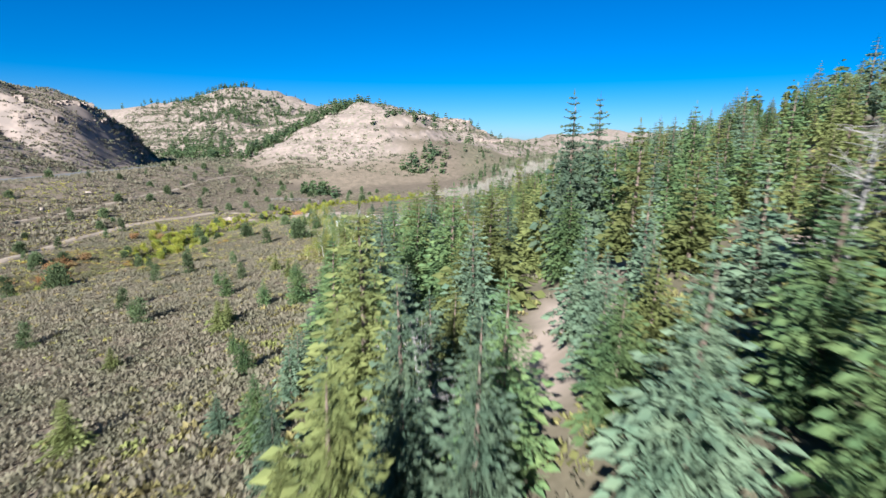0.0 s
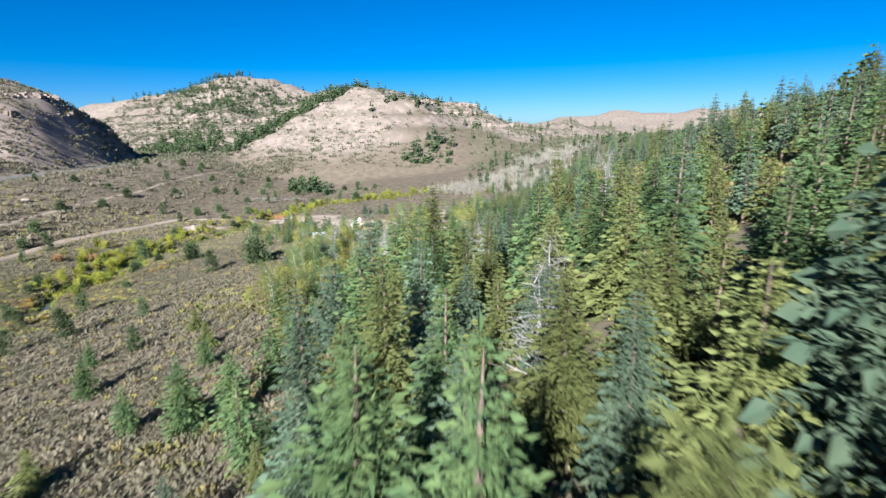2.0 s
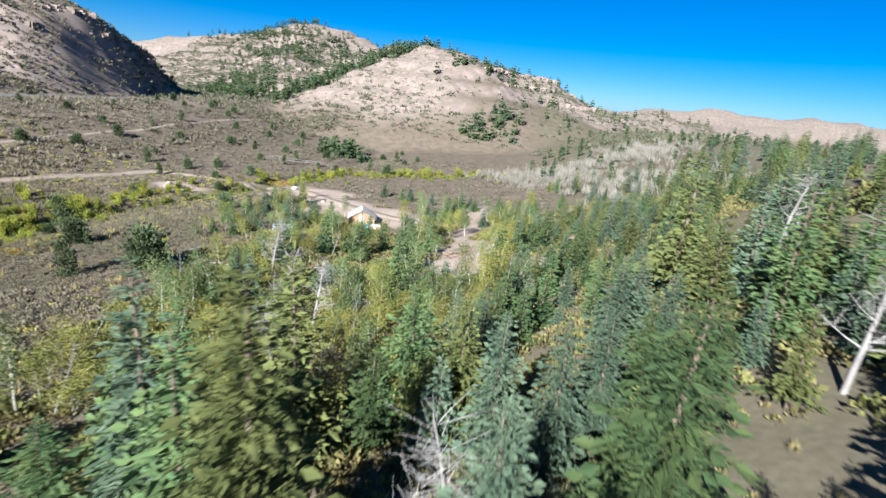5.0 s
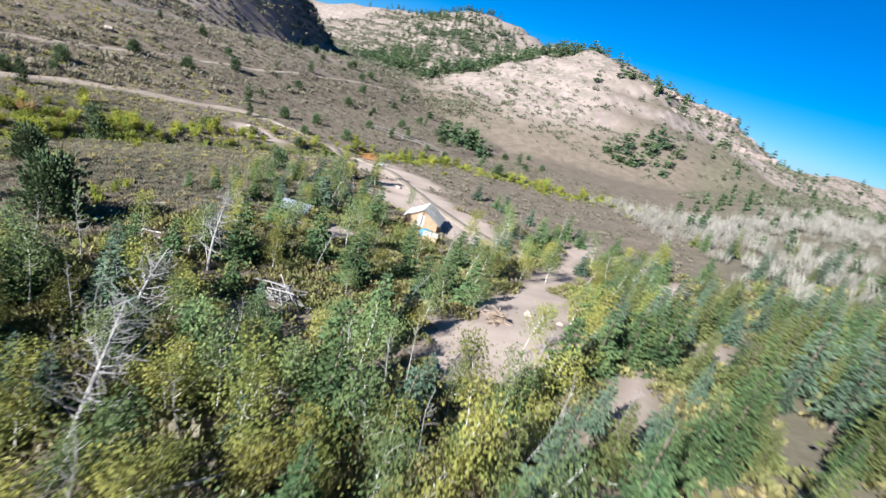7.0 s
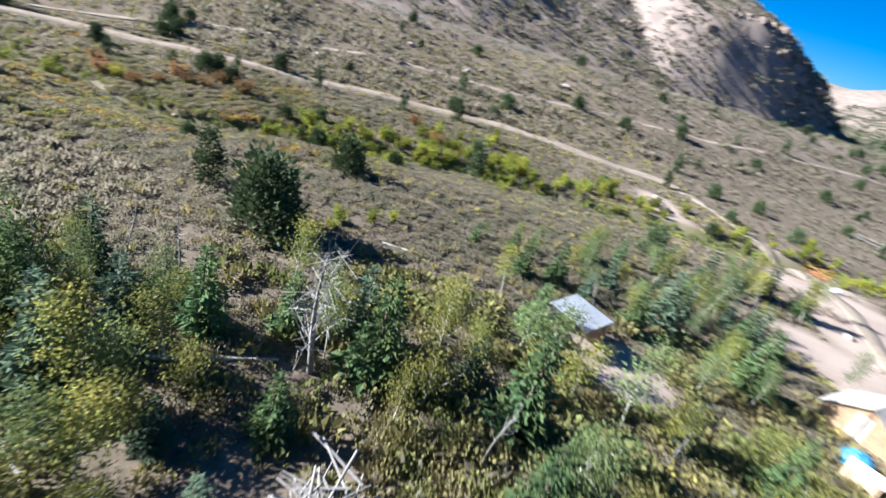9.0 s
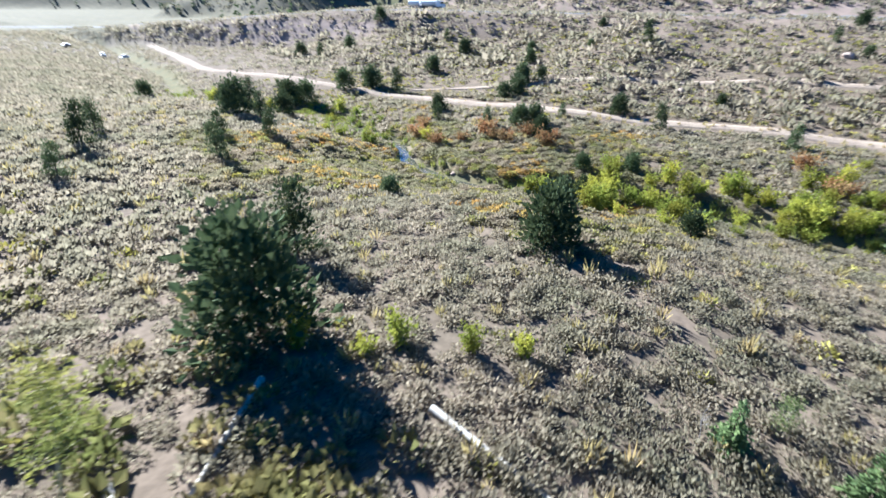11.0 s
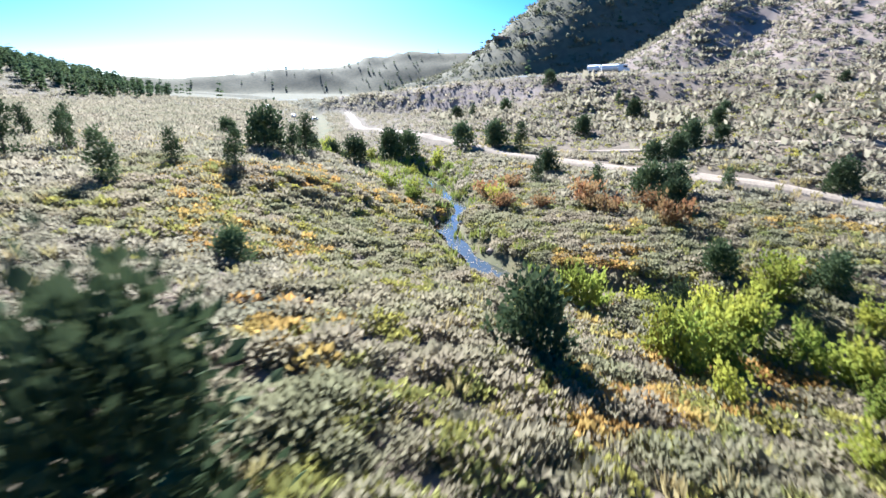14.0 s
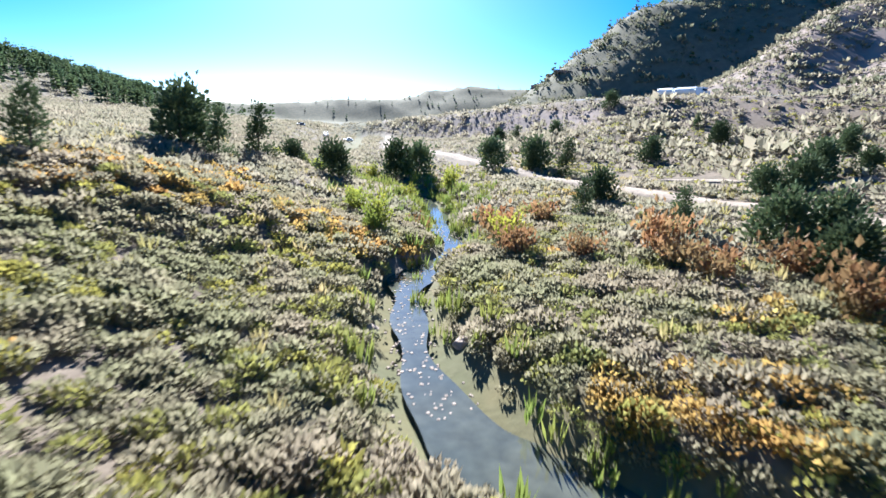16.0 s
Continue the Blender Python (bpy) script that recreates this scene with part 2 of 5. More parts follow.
def land(x, y):
    """Height of the ground at x, y (arrays)."""
    x, y = np.asarray(x, float), np.asarray(y, float)
    d = x - creek_x(y)
    a = np.abs(d)
    z = -0.55 + 0.95 * sstep(0.5, 2.4, a) + 0.5 * sstep(3, 12, a)
    z = z + np.where(d > 0, 2.0 * sstep(3, 16, d) * np.interp(y, (60, 104, 116, 126), (1, 1, 0.45, 0.1)), 0)
    # the sage bench and the forest slope to the east
    foot = np.interp(y, (-160, -50, 0, 60, 110, 160, 250, 400), (-62, -38, -17, -8, 0, 6, 2, -10))
    crest = np.interp(y, (-300, -150, -40, 0, 85, 132, 175, 280, 500), (6, 8, 16, 29, 23, 17, 13, 10, 5))
    east = 0.045 * np.clip(d, 0, 60) + 0.40 * soft(x - foot, 5)
    east = crest + 4 - soft(crest + 4 - east, 6)
    z = z + np.where(d > 0, east, 0)
    # road bench, rising to the highway in the west
    hx = line_x(y, HIGHWAY)
    w = np.clip(-d, 0, None)
    top = np.interp(y, (-200, -80, 20), (1.0, 4.0, 10.5))
    west = 0.03 * np.minimum(w, 60) + 0.21 * soft(w - 24, 4)
    west = np.where(d < 0, top - 0.3 - soft(top - 0.3 - west, 1.0), 0)
    z = z + west
    off = hx - x                                   # metres west of the highway's middle
    hills = ridge(x, y, HILL_WEST, 0.6, 8)
    hills = hills + sstep(12, 24, hills) * (2.8 * fbm(x, y, 30, 4, 12) - 3.5 * np.abs(fbm(x, y, 40, 3, 13)) + 1.5)
    cut = top + np.interp(y, (186, 204), (0.5, 1.3)) * np.clip(off - 6.5, 0, None)
    rough = 1.3 * fbm(x, y, 16, 3, 14) * sstep(7, 16, off) * (y < 186)
    z = np.where(off > 6.5, np.maximum(z, np.minimum(cut + rough, hills)), z)
    level = (1 - sstep(5.2, np.where(off > 0, 7.5, 15), np.abs(off))) * (1 - sstep(255, 290, y))
    z = z * (1 - level) + (top - 0.2) * level
    far = np.maximum.reduce([ridge(x, y, HILL_NORTH, 0.40), ridge(x, y, SPUR_NORTH, 0.36), ridge(x, y, HILL_PEAK, 0.36, 30),
                             ridge(x, y, SPUR_PEAK, 0.34), ridge(x, y, HILL_FAR, 0.3, 30), ridge(x, y, MESA, 0.85, 14),
                             ridge(x, y, HILL_SOUTH, 0.42, 30)])
    bump = sstep(4, 30, far)
    far = far + bump * (3.2 * fbm(x, y, 42, 4, 5) - 3.5 * np.abs(fbm(x, y, 60, 3, 9)) + 2.0)
    far = far + bump * 1.1 * np.sin(far * 0.75 + fbm(x, y, 90, 2, 3))
    z = np.maximum(z, far)
    hill = sstep(2, 25, z)
    z = z + hill * 0.9 * fbm(x, y, 18, 3, 2) * (1 - sstep(0, 30, d)) * sstep(8, 14, np.abs(off)) + 0.16 * fbm(x, y, 7, 3, 1) * sstep(2, 6, a)
    return z

# ---- mesh helpers ----
def mesh_of(name, verts, faces, mat, smooth=False):
    """A mesh from arrays; faces: an (n, 3) or (n, 4) array."""
    verts, faces = np.asarray(verts, np.float32), np.asarray(faces, np.int32)
    me = bpy.data.meshes.new(name)
    me.vertices.add(len(verts)), me.vertices.foreach_set("co", verts.ravel())
    k = faces.shape[1]
    me.loops.add(faces.size), me.loops.foreach_set("vertex_index", faces.ravel())
    me.polygons.add(len(faces)), me.polygons.foreach_set("loop_start", np.arange(0, faces.size, k, dtype=np.int32))
    me.polygons.foreach_set("use_smooth", np.full(len(faces), smooth))
    me.update(calc_edges=True)
    me.validate()
    for x in (mat if isinstance(mat, (list, tuple)) else (mat,)):
        me.materials.append(x)
    return me


def part(name, me, parent=None, label=""):
    ob = new(name, me)
    ob.parent = parent
    return tagged(ob, label) if label else ob


def thing(name, label, category, m=None, group=""):
    ob = new(name)
    ob.empty_display_size = 0.2
    if m is not None:
        ob.matrix_basis = m
    return tagged(ob, label, category, group)


def tube(path, radii, sides=6):
    """Rings round a path, as vertex and quad arrays, closed at the tip."""
    path, radii = np.asarray(path, float), np.asarray(radii, float)
    way = np.gradient(path, axis=0)
    way /= np.linalg.norm(way, axis=1)[:, None] + 1e-9
    side = np.cross(way, np.where(np.abs(way[:, 2:]) > 0.9, [[1.0, 0, 0]], [[0, 0, 1.0]]))
    side /= np.linalg.norm(side, axis=1)[:, None] + 1e-9
    up = np.cross(side, way)
    a = np.arange(sides) * 2 * np.pi / sides
    v = path[:, None] + radii[:, None, None] * (side[:, None] * np.cos(a)[None, :, None] + up[:, None] * np.sin(a)[None, :, None])
    n = len(path)
    i, j = np.meshgrid(np.arange(n - 1), np.arange(sides), indexing="ij")
    k = (j + 1) % sides
    f = np.stack([i * sides + j, i * sides + k, (i + 1) * sides + k, (i + 1) * sides + j], -1).reshape(-1, 4)
    return v.reshape(-1, 3), f


def join(pieces):
    verts, faces, at = [], [], 0
    for v, f in pieces:
        verts.append(v), faces.append(np.asarray(f) + at)
        at += len(v)
    return np.concatenate(verts), np.concatenate(faces)


def blades(root, way, length, width, rng):
    """Bent leaf shapes: four corners each, root, two sides, tip."""
    way = way / (np.linalg.norm(way, axis=1)[:, None] + 1e-9)
    r = rng.normal(size=way.shape)
    side = np.cross(way, r)
    side /= np.linalg.norm(side, axis=1)[:, None] + 1e-9
    nor = np.cross(side, way)
    L, W = length[:, None], width[:, None]
    mid = root + way * L * 0.45
    v = np.stack([root, mid + side * W + nor * W * 0.4, root + way * L, mid - side * W + nor * W * 0.4], 1)
    return v.reshape(-1, 3), np.arange(len(root) * 4).reshape(-1, 4)


def scatter(template, faces, spots, scale, turn, squash=None):
    """Copies of one template, joined: positions, sizes and turns about z as arrays."""
    c, s = np.cos(turn), np.sin(turn)
    t = template[None] * scale[:, None, None]
    if squash is not None:
        t = t * np.stack([np.ones_like(squash), np.ones_like(squash), squash], -1)[:, None]
    v = np.stack([t[..., 0] * c[:, None] - t[..., 1] * s[:, None], t[..., 0] * s[:, None] + t[..., 1] * c[:, None], t[..., 2]], -1) + spots[:, None]
    f = faces[None] + (np.arange(len(spots)) * len(template))[:, None, None]
    return v.reshape(-1, 3), f.reshape(-1, faces.shape[1])


# ---- ground ----
CLEARINGS = ((-1.2, 102.5, 4.4, 5.4), (-2.4, 111, 3.0, 8), (-3.4, 124, 1.9, 8), (-3.9, 138, 1.5, 8), (5.2, 98.5, 1.2, 4), (8.4, 108.7, 1.3, 2.6), (6.3, 129, 1.3, 5), (-14, 128, 6, 4), (-22, 134, 9, 6), (-36, 146, 9, 5), (-28, 140, 6, 4),
             (-46, 152, 7, 3.5), (-57, 139, 5, 3), (7.4, 29, 2.2, 4), (8.3, 40, 1.3, 3), (12.5, 33.5, 2.6, 1.8), (5, 23, 2, 4), (17.6, 26.7, 2, 2), (5.6, 126, 1.6, 6), (-20, 112, 3, 3))


FOOT_Y, FOOT_X = (-160, -50, 0, 60, 110, 160, 250, 400), (-62, -38, -17, -8, 0, 6, 2, -10)


def bare_at(x, y):
    b = 0
    for cx, cy, rx, ry in CLEARINGS:
        q = ((x - cx) / rx) ** 2 + ((y - cy) / ry) ** 2 + 0.35 * fbm(x, y, 4, 2, 7)
        b = np.maximum(b, 1 - sstep(0.7, 1.3, q))
    return b


def make_ground():
    n, a, b = 380, 37.0, 4.85
    u = np.linspace(-1, 1, n)
    gx, gy = np.meshgrid(-45 + a * np.sinh(b * u), 100 + a * np.sinh(b * u), indexing="ij")
    gz = land(gx, gy)
    v = np.stack([gx, gy, gz], -1).reshape(-1, 3)
    i, j = np.meshgrid(np.arange(n - 1), np.arange(n - 1), indexing="ij")
    f = np.stack([i * n + j, (i + 1) * n + j, (i + 1) * n + j + 1, i * n + j + 1], -1).reshape(-1, 4)
    me = mesh_of("ground", v, f, GROUND, True)
    x, y, z = v.T
    d = x - creek_x(y)
    dzx, dzy = np.gradient(gz, axis=0) / np.gradient(gx, axis=0), np.gradient(gz, axis=1) / np.gradient(gy, axis=1)
    steep = np.hypot(dzx, dzy).ravel()
    for name, val in (("bare", bare_at(x, y)), ("wet", 0.8 * (1 - sstep(1.2, 4, np.abs(d) + 1.2 * fbm(x, y, 6, 2, 4))) * (y < 160)),
                      ("upland", sstep(6, 16, z + 2 * fbm(x, y, 20, 2, 8)) * (1 - sstep(10, 40, d) * (y < 330))),
                      # east: forest floor; south: scrub cover plus hill shade put into the colour
                      ("duff_and_shade", np.maximum(0.5 * sstep(0, 10, x - np.interp(y, FOOT_Y, FOOT_X)) * (y < 330) * (1 - bare_at(x, y)), 0.85 * sstep(10, -90, y))),
                      ("rock", sstep(0.55, 0.8, steep + 0.12 * fbm(x, y, 8, 2, 6)))):
        me.attributes.new(name, "FLOAT", "POINT").data.foreach_set("value", np.asarray(val, np.float32))
    return tagged(new("ground", me), "dry tan and pinkish valley floor rising into scrubby hills", "ground", kind="structure")


make_ground()


def strip(name, pts, half, lift, mat, label, category, step=0.8, tops=False):
    """A draped band along a line of (x, y), with worn uneven edges."""
    pts = np.asarray(pts, float)
    s = np.r_[0, np.cumsum(np.hypot(*np.diff(pts, axis=0).T))]
    q = np.arange(0, s[-1], step)
    x, y = np.interp(q, s, pts[:, 0]), np.interp(q, s, pts[:, 1])
    k = np.ones(9) / 9
    x[4:-4], y[4:-4] = np.convolve(x, k, "valid"), np.convolve(y, k, "valid")
    tx, ty = np.gradient(x), np.gradient(y)
    L = np.hypot(tx, ty)
    nx, ny = -ty / L, tx / L
    across = np.array([-1.15, -0.95, -0.5, -0.3, 0, 0.3, 0.5, 0.95, 1.15])
    rise = np.array([-0.25, 0.0, -0.05, -0.01, 0.03, -0.01, -0.05, 0.0, -0.25])
    w = half * (1 + 0.22 * vnoise(q / 4, q * 0, 3))
    X, Y = x[:, None] + nx[:, None] * across * w[:, None], y[:, None] + ny[:, None] * across * w[:, None]
    Z = land(X, Y)
    if tops:
        Z = np.repeat(Z.max(1)[:, None], len(across), 1)
    Z = Z + lift + rise
    n, m = X.shape
    i, j = np.meshgrid(np.arange(n - 1), np.arange(m - 1), indexing="ij")
    f = np.stack([i * m + j, i * m + j + 1, (i + 1) * m + j + 1, (i + 1) * m + j], -1).reshape(-1, 4)
    return tagged(new(name, mesh_of(name, np.stack([X, Y, Z], -1).reshape(-1, 3), f, mat, True)), label, category, kind="structure")


MAIN_ROAD = ((-130, -140), (-92, -26), (-76, 17), (-73.4, 60), (-73.4, 88), (-75.6, 103), (-76, 122), (-67, 147), (-57, 150), (-46, 152), (-34, 145), (-20, 134), (-9, 128.5))
UPPER_TRACK = ((-78, 62), (-84, 80), (-91.7, 106), (-90, 127), (-90, 173), (-94, 215), (-96, 250))
strip("road", MAIN_ROAD, 0.85, 0.12, ROAD, "pale packed-dirt track through the sagebrush", "road")
strip("side_track", UPPER_TRACK, 0.55, 0.12, ROAD, "narrow pale dirt track along the hillside", "track")
strip("highway", HIGHWAY, 4.6, 0.15, TARMAC, "grey tarmac highway on a hillside bench", "road", 2.0)


def make_creek():
    y = np.arange(37, 92, 0.35)
    x = creek_x(y)
    k = np.ones(5) / 5
    x[2:-2] = np.convolve(x, k, "valid")
    w = 0.42 + 0.12 * np.sin(y * 1.7) + 0.55 * np.exp(-((y - 88.4) / 1.7) ** 2) + 0.3 * np.exp(-((y - 78.3) / 1.6) ** 2) + 1.4 * np.exp(-((y - 44) / 3) ** 2)
    tx, ty = np.gradient(x), np.gradient(y)
    q = np.hypot(tx, ty)
    nx, ny = -ty / q * w, tx / q * w
    v = np.concatenate([np.stack([x + nx, y + ny, np.full_like(y, -0.30)], -1), np.stack([x - nx, y - ny, np.full_like(y, -0.30)], -1)])
    n = len(y)
    i = np.arange(n - 1)
    f = np.stack([i, i + n, i + n + 1, i + 1], -1)
    tagged(new("creek", mesh_of("creek", v, f, WATER)), "narrow shallow creek glinting between grassy banks", "water", kind="structure")


make_creek()

# ---- plants: one builder for each kind ----
def conifer_mesh(seed, height, radius, whorls, per, sub, full=1.0, start=0.08):
    rng = np.random.default_rng(seed)
    roots, ways, lens, wids = [], [], [], []
    for k in range(whorls):
        f = start + (1 - start) * (k + rng.uniform(-0.3, 0.3)) / whorls
        f = min(max(f, 0.03), 0.995)
        z = height * f
        reach = radius * (1 - f) ** 0.85 * min(1.0, 0.55 + 2.2 * f) * (1 + 0.16 * math.sin(9 * f + seed)) + 0.1
        count = max(4, int(per * (0.55 + 0.6 * (1 - f))))
        a0 = rng.uniform(0, 6.28)
        for j in range(count):
            if rng.random() > full:
                continue
            a = a0 + 6.283 * j / count + rng.normal() * 0.2
            L = reach * rng.uniform(0.6, 1.12)
            out = np.array([math.cos(a), math.sin(a), 0])
            lat = np.array([-math.sin(a), math.cos(a), 0])
            tilt = 0.6 * f - 0.16 + rng.normal() * 0.1
            s = (np.arange(sub) + (0.05 if sub == 1 else 0.45)) / sub
            p = out * (L * s)[:, None] + np.array([0, 0, 1]) * (z + L * (tilt * s - 0.42 * s * s + 0.2 * s ** 4))[:, None]
            for sg in (-1, 1):
                ww = out * 0.75 + lat * sg * 0.8 + np.array([0, 0, 0.08]) + rng.normal(size=(sub, 3)) * 0.3
                roots.append(p), ways.append(ww)
                ll = L * (0.42 * (1 - s) + 0.2) * rng.uniform(0.75, 1.2, sub) * (1.35 if sub == 2 else 1.7 if sub == 1 else 1) + (0.08 if sub > 1 else 0.01)
                ll = ll * (0.62 if sub > 8 else 0.85 if sub > 3 else 1)
                lens.append(ll), wids.append(ll * (0.12 if sub > 8 else 0.165 if sub > 3 else 0.33 if sub == 2 else 0.42 if sub == 1 else 0.22))
            roots.append(p[-1:]), ways.append(out[None] + np.array([[0, 0, tilt - 0.3]])), lens.append(np.array([L * 0.32 + 0.1])), wids.append(np.array([L * 0.09 + 0.03]))
    roots.append(np.array([[0, 0, height * 0.985]])), ways.append(np.array([[0.02, 0, 1.0]])), lens.append(np.array([height * 0.045])), wids.append(np.array([0.06]))
    return blades(np.concatenate(roots), np.concatenate(ways), np.concatenate(lens), np.concatenate(wids), rng)


def trunk_mesh(seed, height, r, bend=0.15, sides=6):
    rng = np.random.default_rng(seed)
    f = np.linspace(0, 1, 9)
    ph = rng.uniform(0, 6.28, 2)
    path = np.stack([bend * np.sin(f * 3 + ph[0]) * f, bend * np.sin(f * 2.3 + ph[1]) * f, -0.3 + f * (height + 0.3)], -1)
    return tube(path, r * (1 - f) ** 0.8 + 0.012, sides), path


def make_conifer(name, label, seed, height, radius, mat, whorls=24, per=11, sub=4, full=0.95, start=0.08):
    t = thing(name, label, "tree", group="conifers on the slope")
    (v, f), _ = trunk_mesh(seed, height * 0.97, 0.02 * height)
    part("trunk", mesh_of("conifer trunk", v, f, BARK, True), t)
    v, f = conifer_mesh(seed, height, radius, whorls, per, sub, full, start)
    part("crown", mesh_of("conifer crown", v, f, mat), t)
    return t


def limbs(rng, path, height, count, lo, reach, r, up=0.6):
    """Bent limbs that leave a trunk's path; returns tubes and the limbs' tips."""
    pieces, tips = [], []
    for _ in range(count):
        f = rng.uniform(lo, 0.95)
        p = np.array([np.interp(f * height, path[:, 2], path[:, k]) for k in (0, 1, 2)])
        a = rng.uniform(0, 6.28)
        L = reach * (1.15 - f) * rng.uniform(0.6, 1.2)
        w = np.array([math.cos(a), math.sin(a), up * rng.uniform(0.5, 1.5)])
        s = np.linspace(0, 1, 4)[:, None]
        q = p + w * L * s + np.array([0, 0, 0.25]) * L * s * s + rng.normal(size=3) * 0.1 * L * s * s
        pieces.append(tube(q, np.linspace(r * (1.1 - f) + 0.008, 0.006, 4), 4))
        tips.append(q)
    return pieces, tips


def make_broadleaf(name, label, category, seed, height, spread, mat, bark, leaves, limbn=12, lo=0.35, size=0.23, r=0.05, group="", lean=0.0, clump=0.5):
    rng = np.random.default_rng(seed)
    t = thing(name, label, category, group=group)
    (v, f), path = trunk_mesh(seed, height * 0.94, r, 0.25 + lean)
    pieces, tips = limbs(rng, path, height, limbn, lo, spread, r * 0.6)
    part("trunk", mesh_of("stem", *join([(v, f)] + pieces), bark, True), t)
    if leaves:
        at = np.concatenate([q[1:] for q in tips] + [path[-3:]])
        pick = at[rng.integers(0, len(at), leaves)]
        p = pick + rng.normal(size=(leaves, 3)) * clump * np.array([1, 1, 0.8])
        p = np.where(p[:, 2:] < height * lo * 0.7, p + [0, 0, height * lo * 0.5], p)
        L = size * rng.uniform(0.6, 1.4, leaves)
        v, f = blades(p, rng.normal(size=(leaves, 3)) + [0, 0, -0.3], L, L * 0.42, rng)
        part("crown", mesh_of("leaves", v, f, mat), t)
    return t


def make_juniper(name, label, seed, height, radius, mat=None, leaves=1700, pointed=0.6):
    rng = np.random.default_rng(seed)
    t = thing(name, label, "juniper", group="junipers in the sagebrush")
    (v, f), path = trunk_mesh(seed, height * 0.8, 0.07, 0.1, 5)
    part("trunk", mesh_of("juniper trunk", v, f, BARK, True), t)
    k = 26
    fz = rng.uniform(0.05, 0.92, k)
    rr = radius * np.sqrt(np.clip(1 - fz ** 1.3, 0.03, 1)) * rng.uniform(0.35, 0.95, k) * (1 - pointed * 0.4 * fz)
    a = rng.uniform(0, 6.28, k)
    c = np.stack([rr * np.cos(a), rr * np.sin(a), fz * height], -1)
    who = rng.integers(0, k, leaves)
    off = rng.normal(size=(leaves, 3)) * radius * 0.21 * np.array([1, 1, 1.25])
    p = c[who] + off
    p[:, 2] = np.clip(p[:, 2], 0.03, None)
    way = off + np.array([0, 0, 0.35]) * radius + c[who] * [0.3, 0.3, 0]
    L = radius * 0.17 * rng.uniform(0.6, 1.4, leaves)
    v, f = blades(p, way, L, L * 0.34, rng)
    part("crown", mesh_of("juniper crown", v, f, mat or JUNIPER), t)
    return t


def make_bush(name, label, category, seed, height, radius, mat, leaves=420, group="", upright=1.2, stems=9):
    rng = np.random.default_rng(seed)
    t = thing(name, label, category, group=group)
    a = rng.uniform(0, 6.28, stems)
    tip = np.stack([np.cos(a), np.sin(a), np.zeros(stems)], -1) * (radius * rng.uniform(0.2, 0.9, stems))[:, None] + np.array([0, 0, 1]) * (height * rng.uniform(0.65, 1, stems))[:, None]
    pieces = [tube(np.stack([tip[i] * [0.12, 0.12, -0.05], tip[i] * [0.5, 0.5, 0.55], tip[i]]), (0.025, 0.018, 0.006), 4) for i in range(stems)]
    part("trunk", mesh_of("bush stems", *join(pieces), BARK), t)
    who, s = rng.integers(0, stems, leaves), rng.uniform(0.15, 1.05, leaves)[:, None]
    p = tip[who] * np.concatenate([s * 0.9 + 0.1, s * 0.9 + 0.1, s], 1) + rng.normal(size=(leaves, 3)) * radius * 0.17
    p[:, 2] = np.clip(p[:, 2], 0.03, None)
    way = rng.normal(size=(leaves, 3)) * 0.7 + tip[who] * 0.4 + [0, 0, upright]
    L = 0.16 * radius ** 0.5 * rng.uniform(0.6, 1.5, leaves) + 0.05
    v, f = blades(p, way, L, L * 0.3, rng)
    part("foliage", mesh_of("bush leaves", v, f, mat), t)
    return t


def plant(models, x, y, scale, turn, sink=0.05, lean=0.0):
    """A copy of one of the models on the ground at x, y."""
    m = models[int(turn * 977) % len(models)]
    z = float(land(x, y)) - sink
    q = pose(x, y, z, lean * math.sin(turn * 7), lean * math.cos(turn * 5), math.degrees(turn))
    c = copy_thing(m, q)
    c.scale = (scale, scale, scale * (0.92 + 0.16 * ((turn * 13) % 1)))
    return c


def retire(models):
    for m in models:
        for o in (*m.children_recursive, m):
            bpy.data.objects.remove(o)


rng = np.random.default_rng(11)
WAY = np.array([[e[0], e[1], e[2]] for _, e, _, _ in PATH]) / UNIT
WAY = np.stack([np.interp(np.linspace(0, 16, 161), [r[0] for r in PATH], WAY[:, k]) for k in range(3)], -1)


def room(x, y):
    """Metres from the flown line, and the height over the ground that stays free there."""
    d = np.hypot(WAY[:, 0] - x, WAY[:, 1] - y)
    near = d < 8.5
    return d.min(), (WAY[near, 2].min() - 2.4 - float(land(x, y))) if near.any() else 99.0


def spread(count, box, gap, density, seed):
    """Spots in a box, at least gap apart, kept by a density function."""
    r = np.random.default_rng(seed)
    kept = np.empty((0, 2))
    for _ in range(count * 6):
        p = np.array([r.uniform(box[0], box[1]), r.uniform(box[2], box[3])])
        if r.random() > density(p[0], p[1]):
            continue
        if len(kept) and (np.hypot(*(kept - p).T) < gap).any():
            continue
        kept = np.vstack([kept, p])
        if len(kept) == count:
            break
    return kept


def foot_at(y):
    return float(np.interp(y, (-160, -50, 0, 60, 110, 160, 250, 400), (-62, -38, -17, -8, 0, 6, 2, -10)))


EDGE_Y, EDGE_X = (-14, 0, 23, 33, 52, 60, 68, 73, 78, 92), (-6, -4, -4.5, -8, -8, -10, -13, -8, 1, 3)


def forest_density(x, y):
    if y < -14:
        f = x - foot_at(y)
        return float(sstep(-12, 2, f) * (0.2 + 0.8 * sstep(-4, 6, f)))
    v = float(sstep(-1.5, 1.5, x - np.interp(y, EDGE_Y, EDGE_X))) * (1 - 0.98 * float(bare_at(x, y)))
    if y > 90:
        v *= float(sstep(2, 7, x)) * (0.75 if y < 135 else 0.45)
    return v


TALL_SPRUCES = ((9.1, 37.5, 11.1), (10.8, 37.8, 10.3))
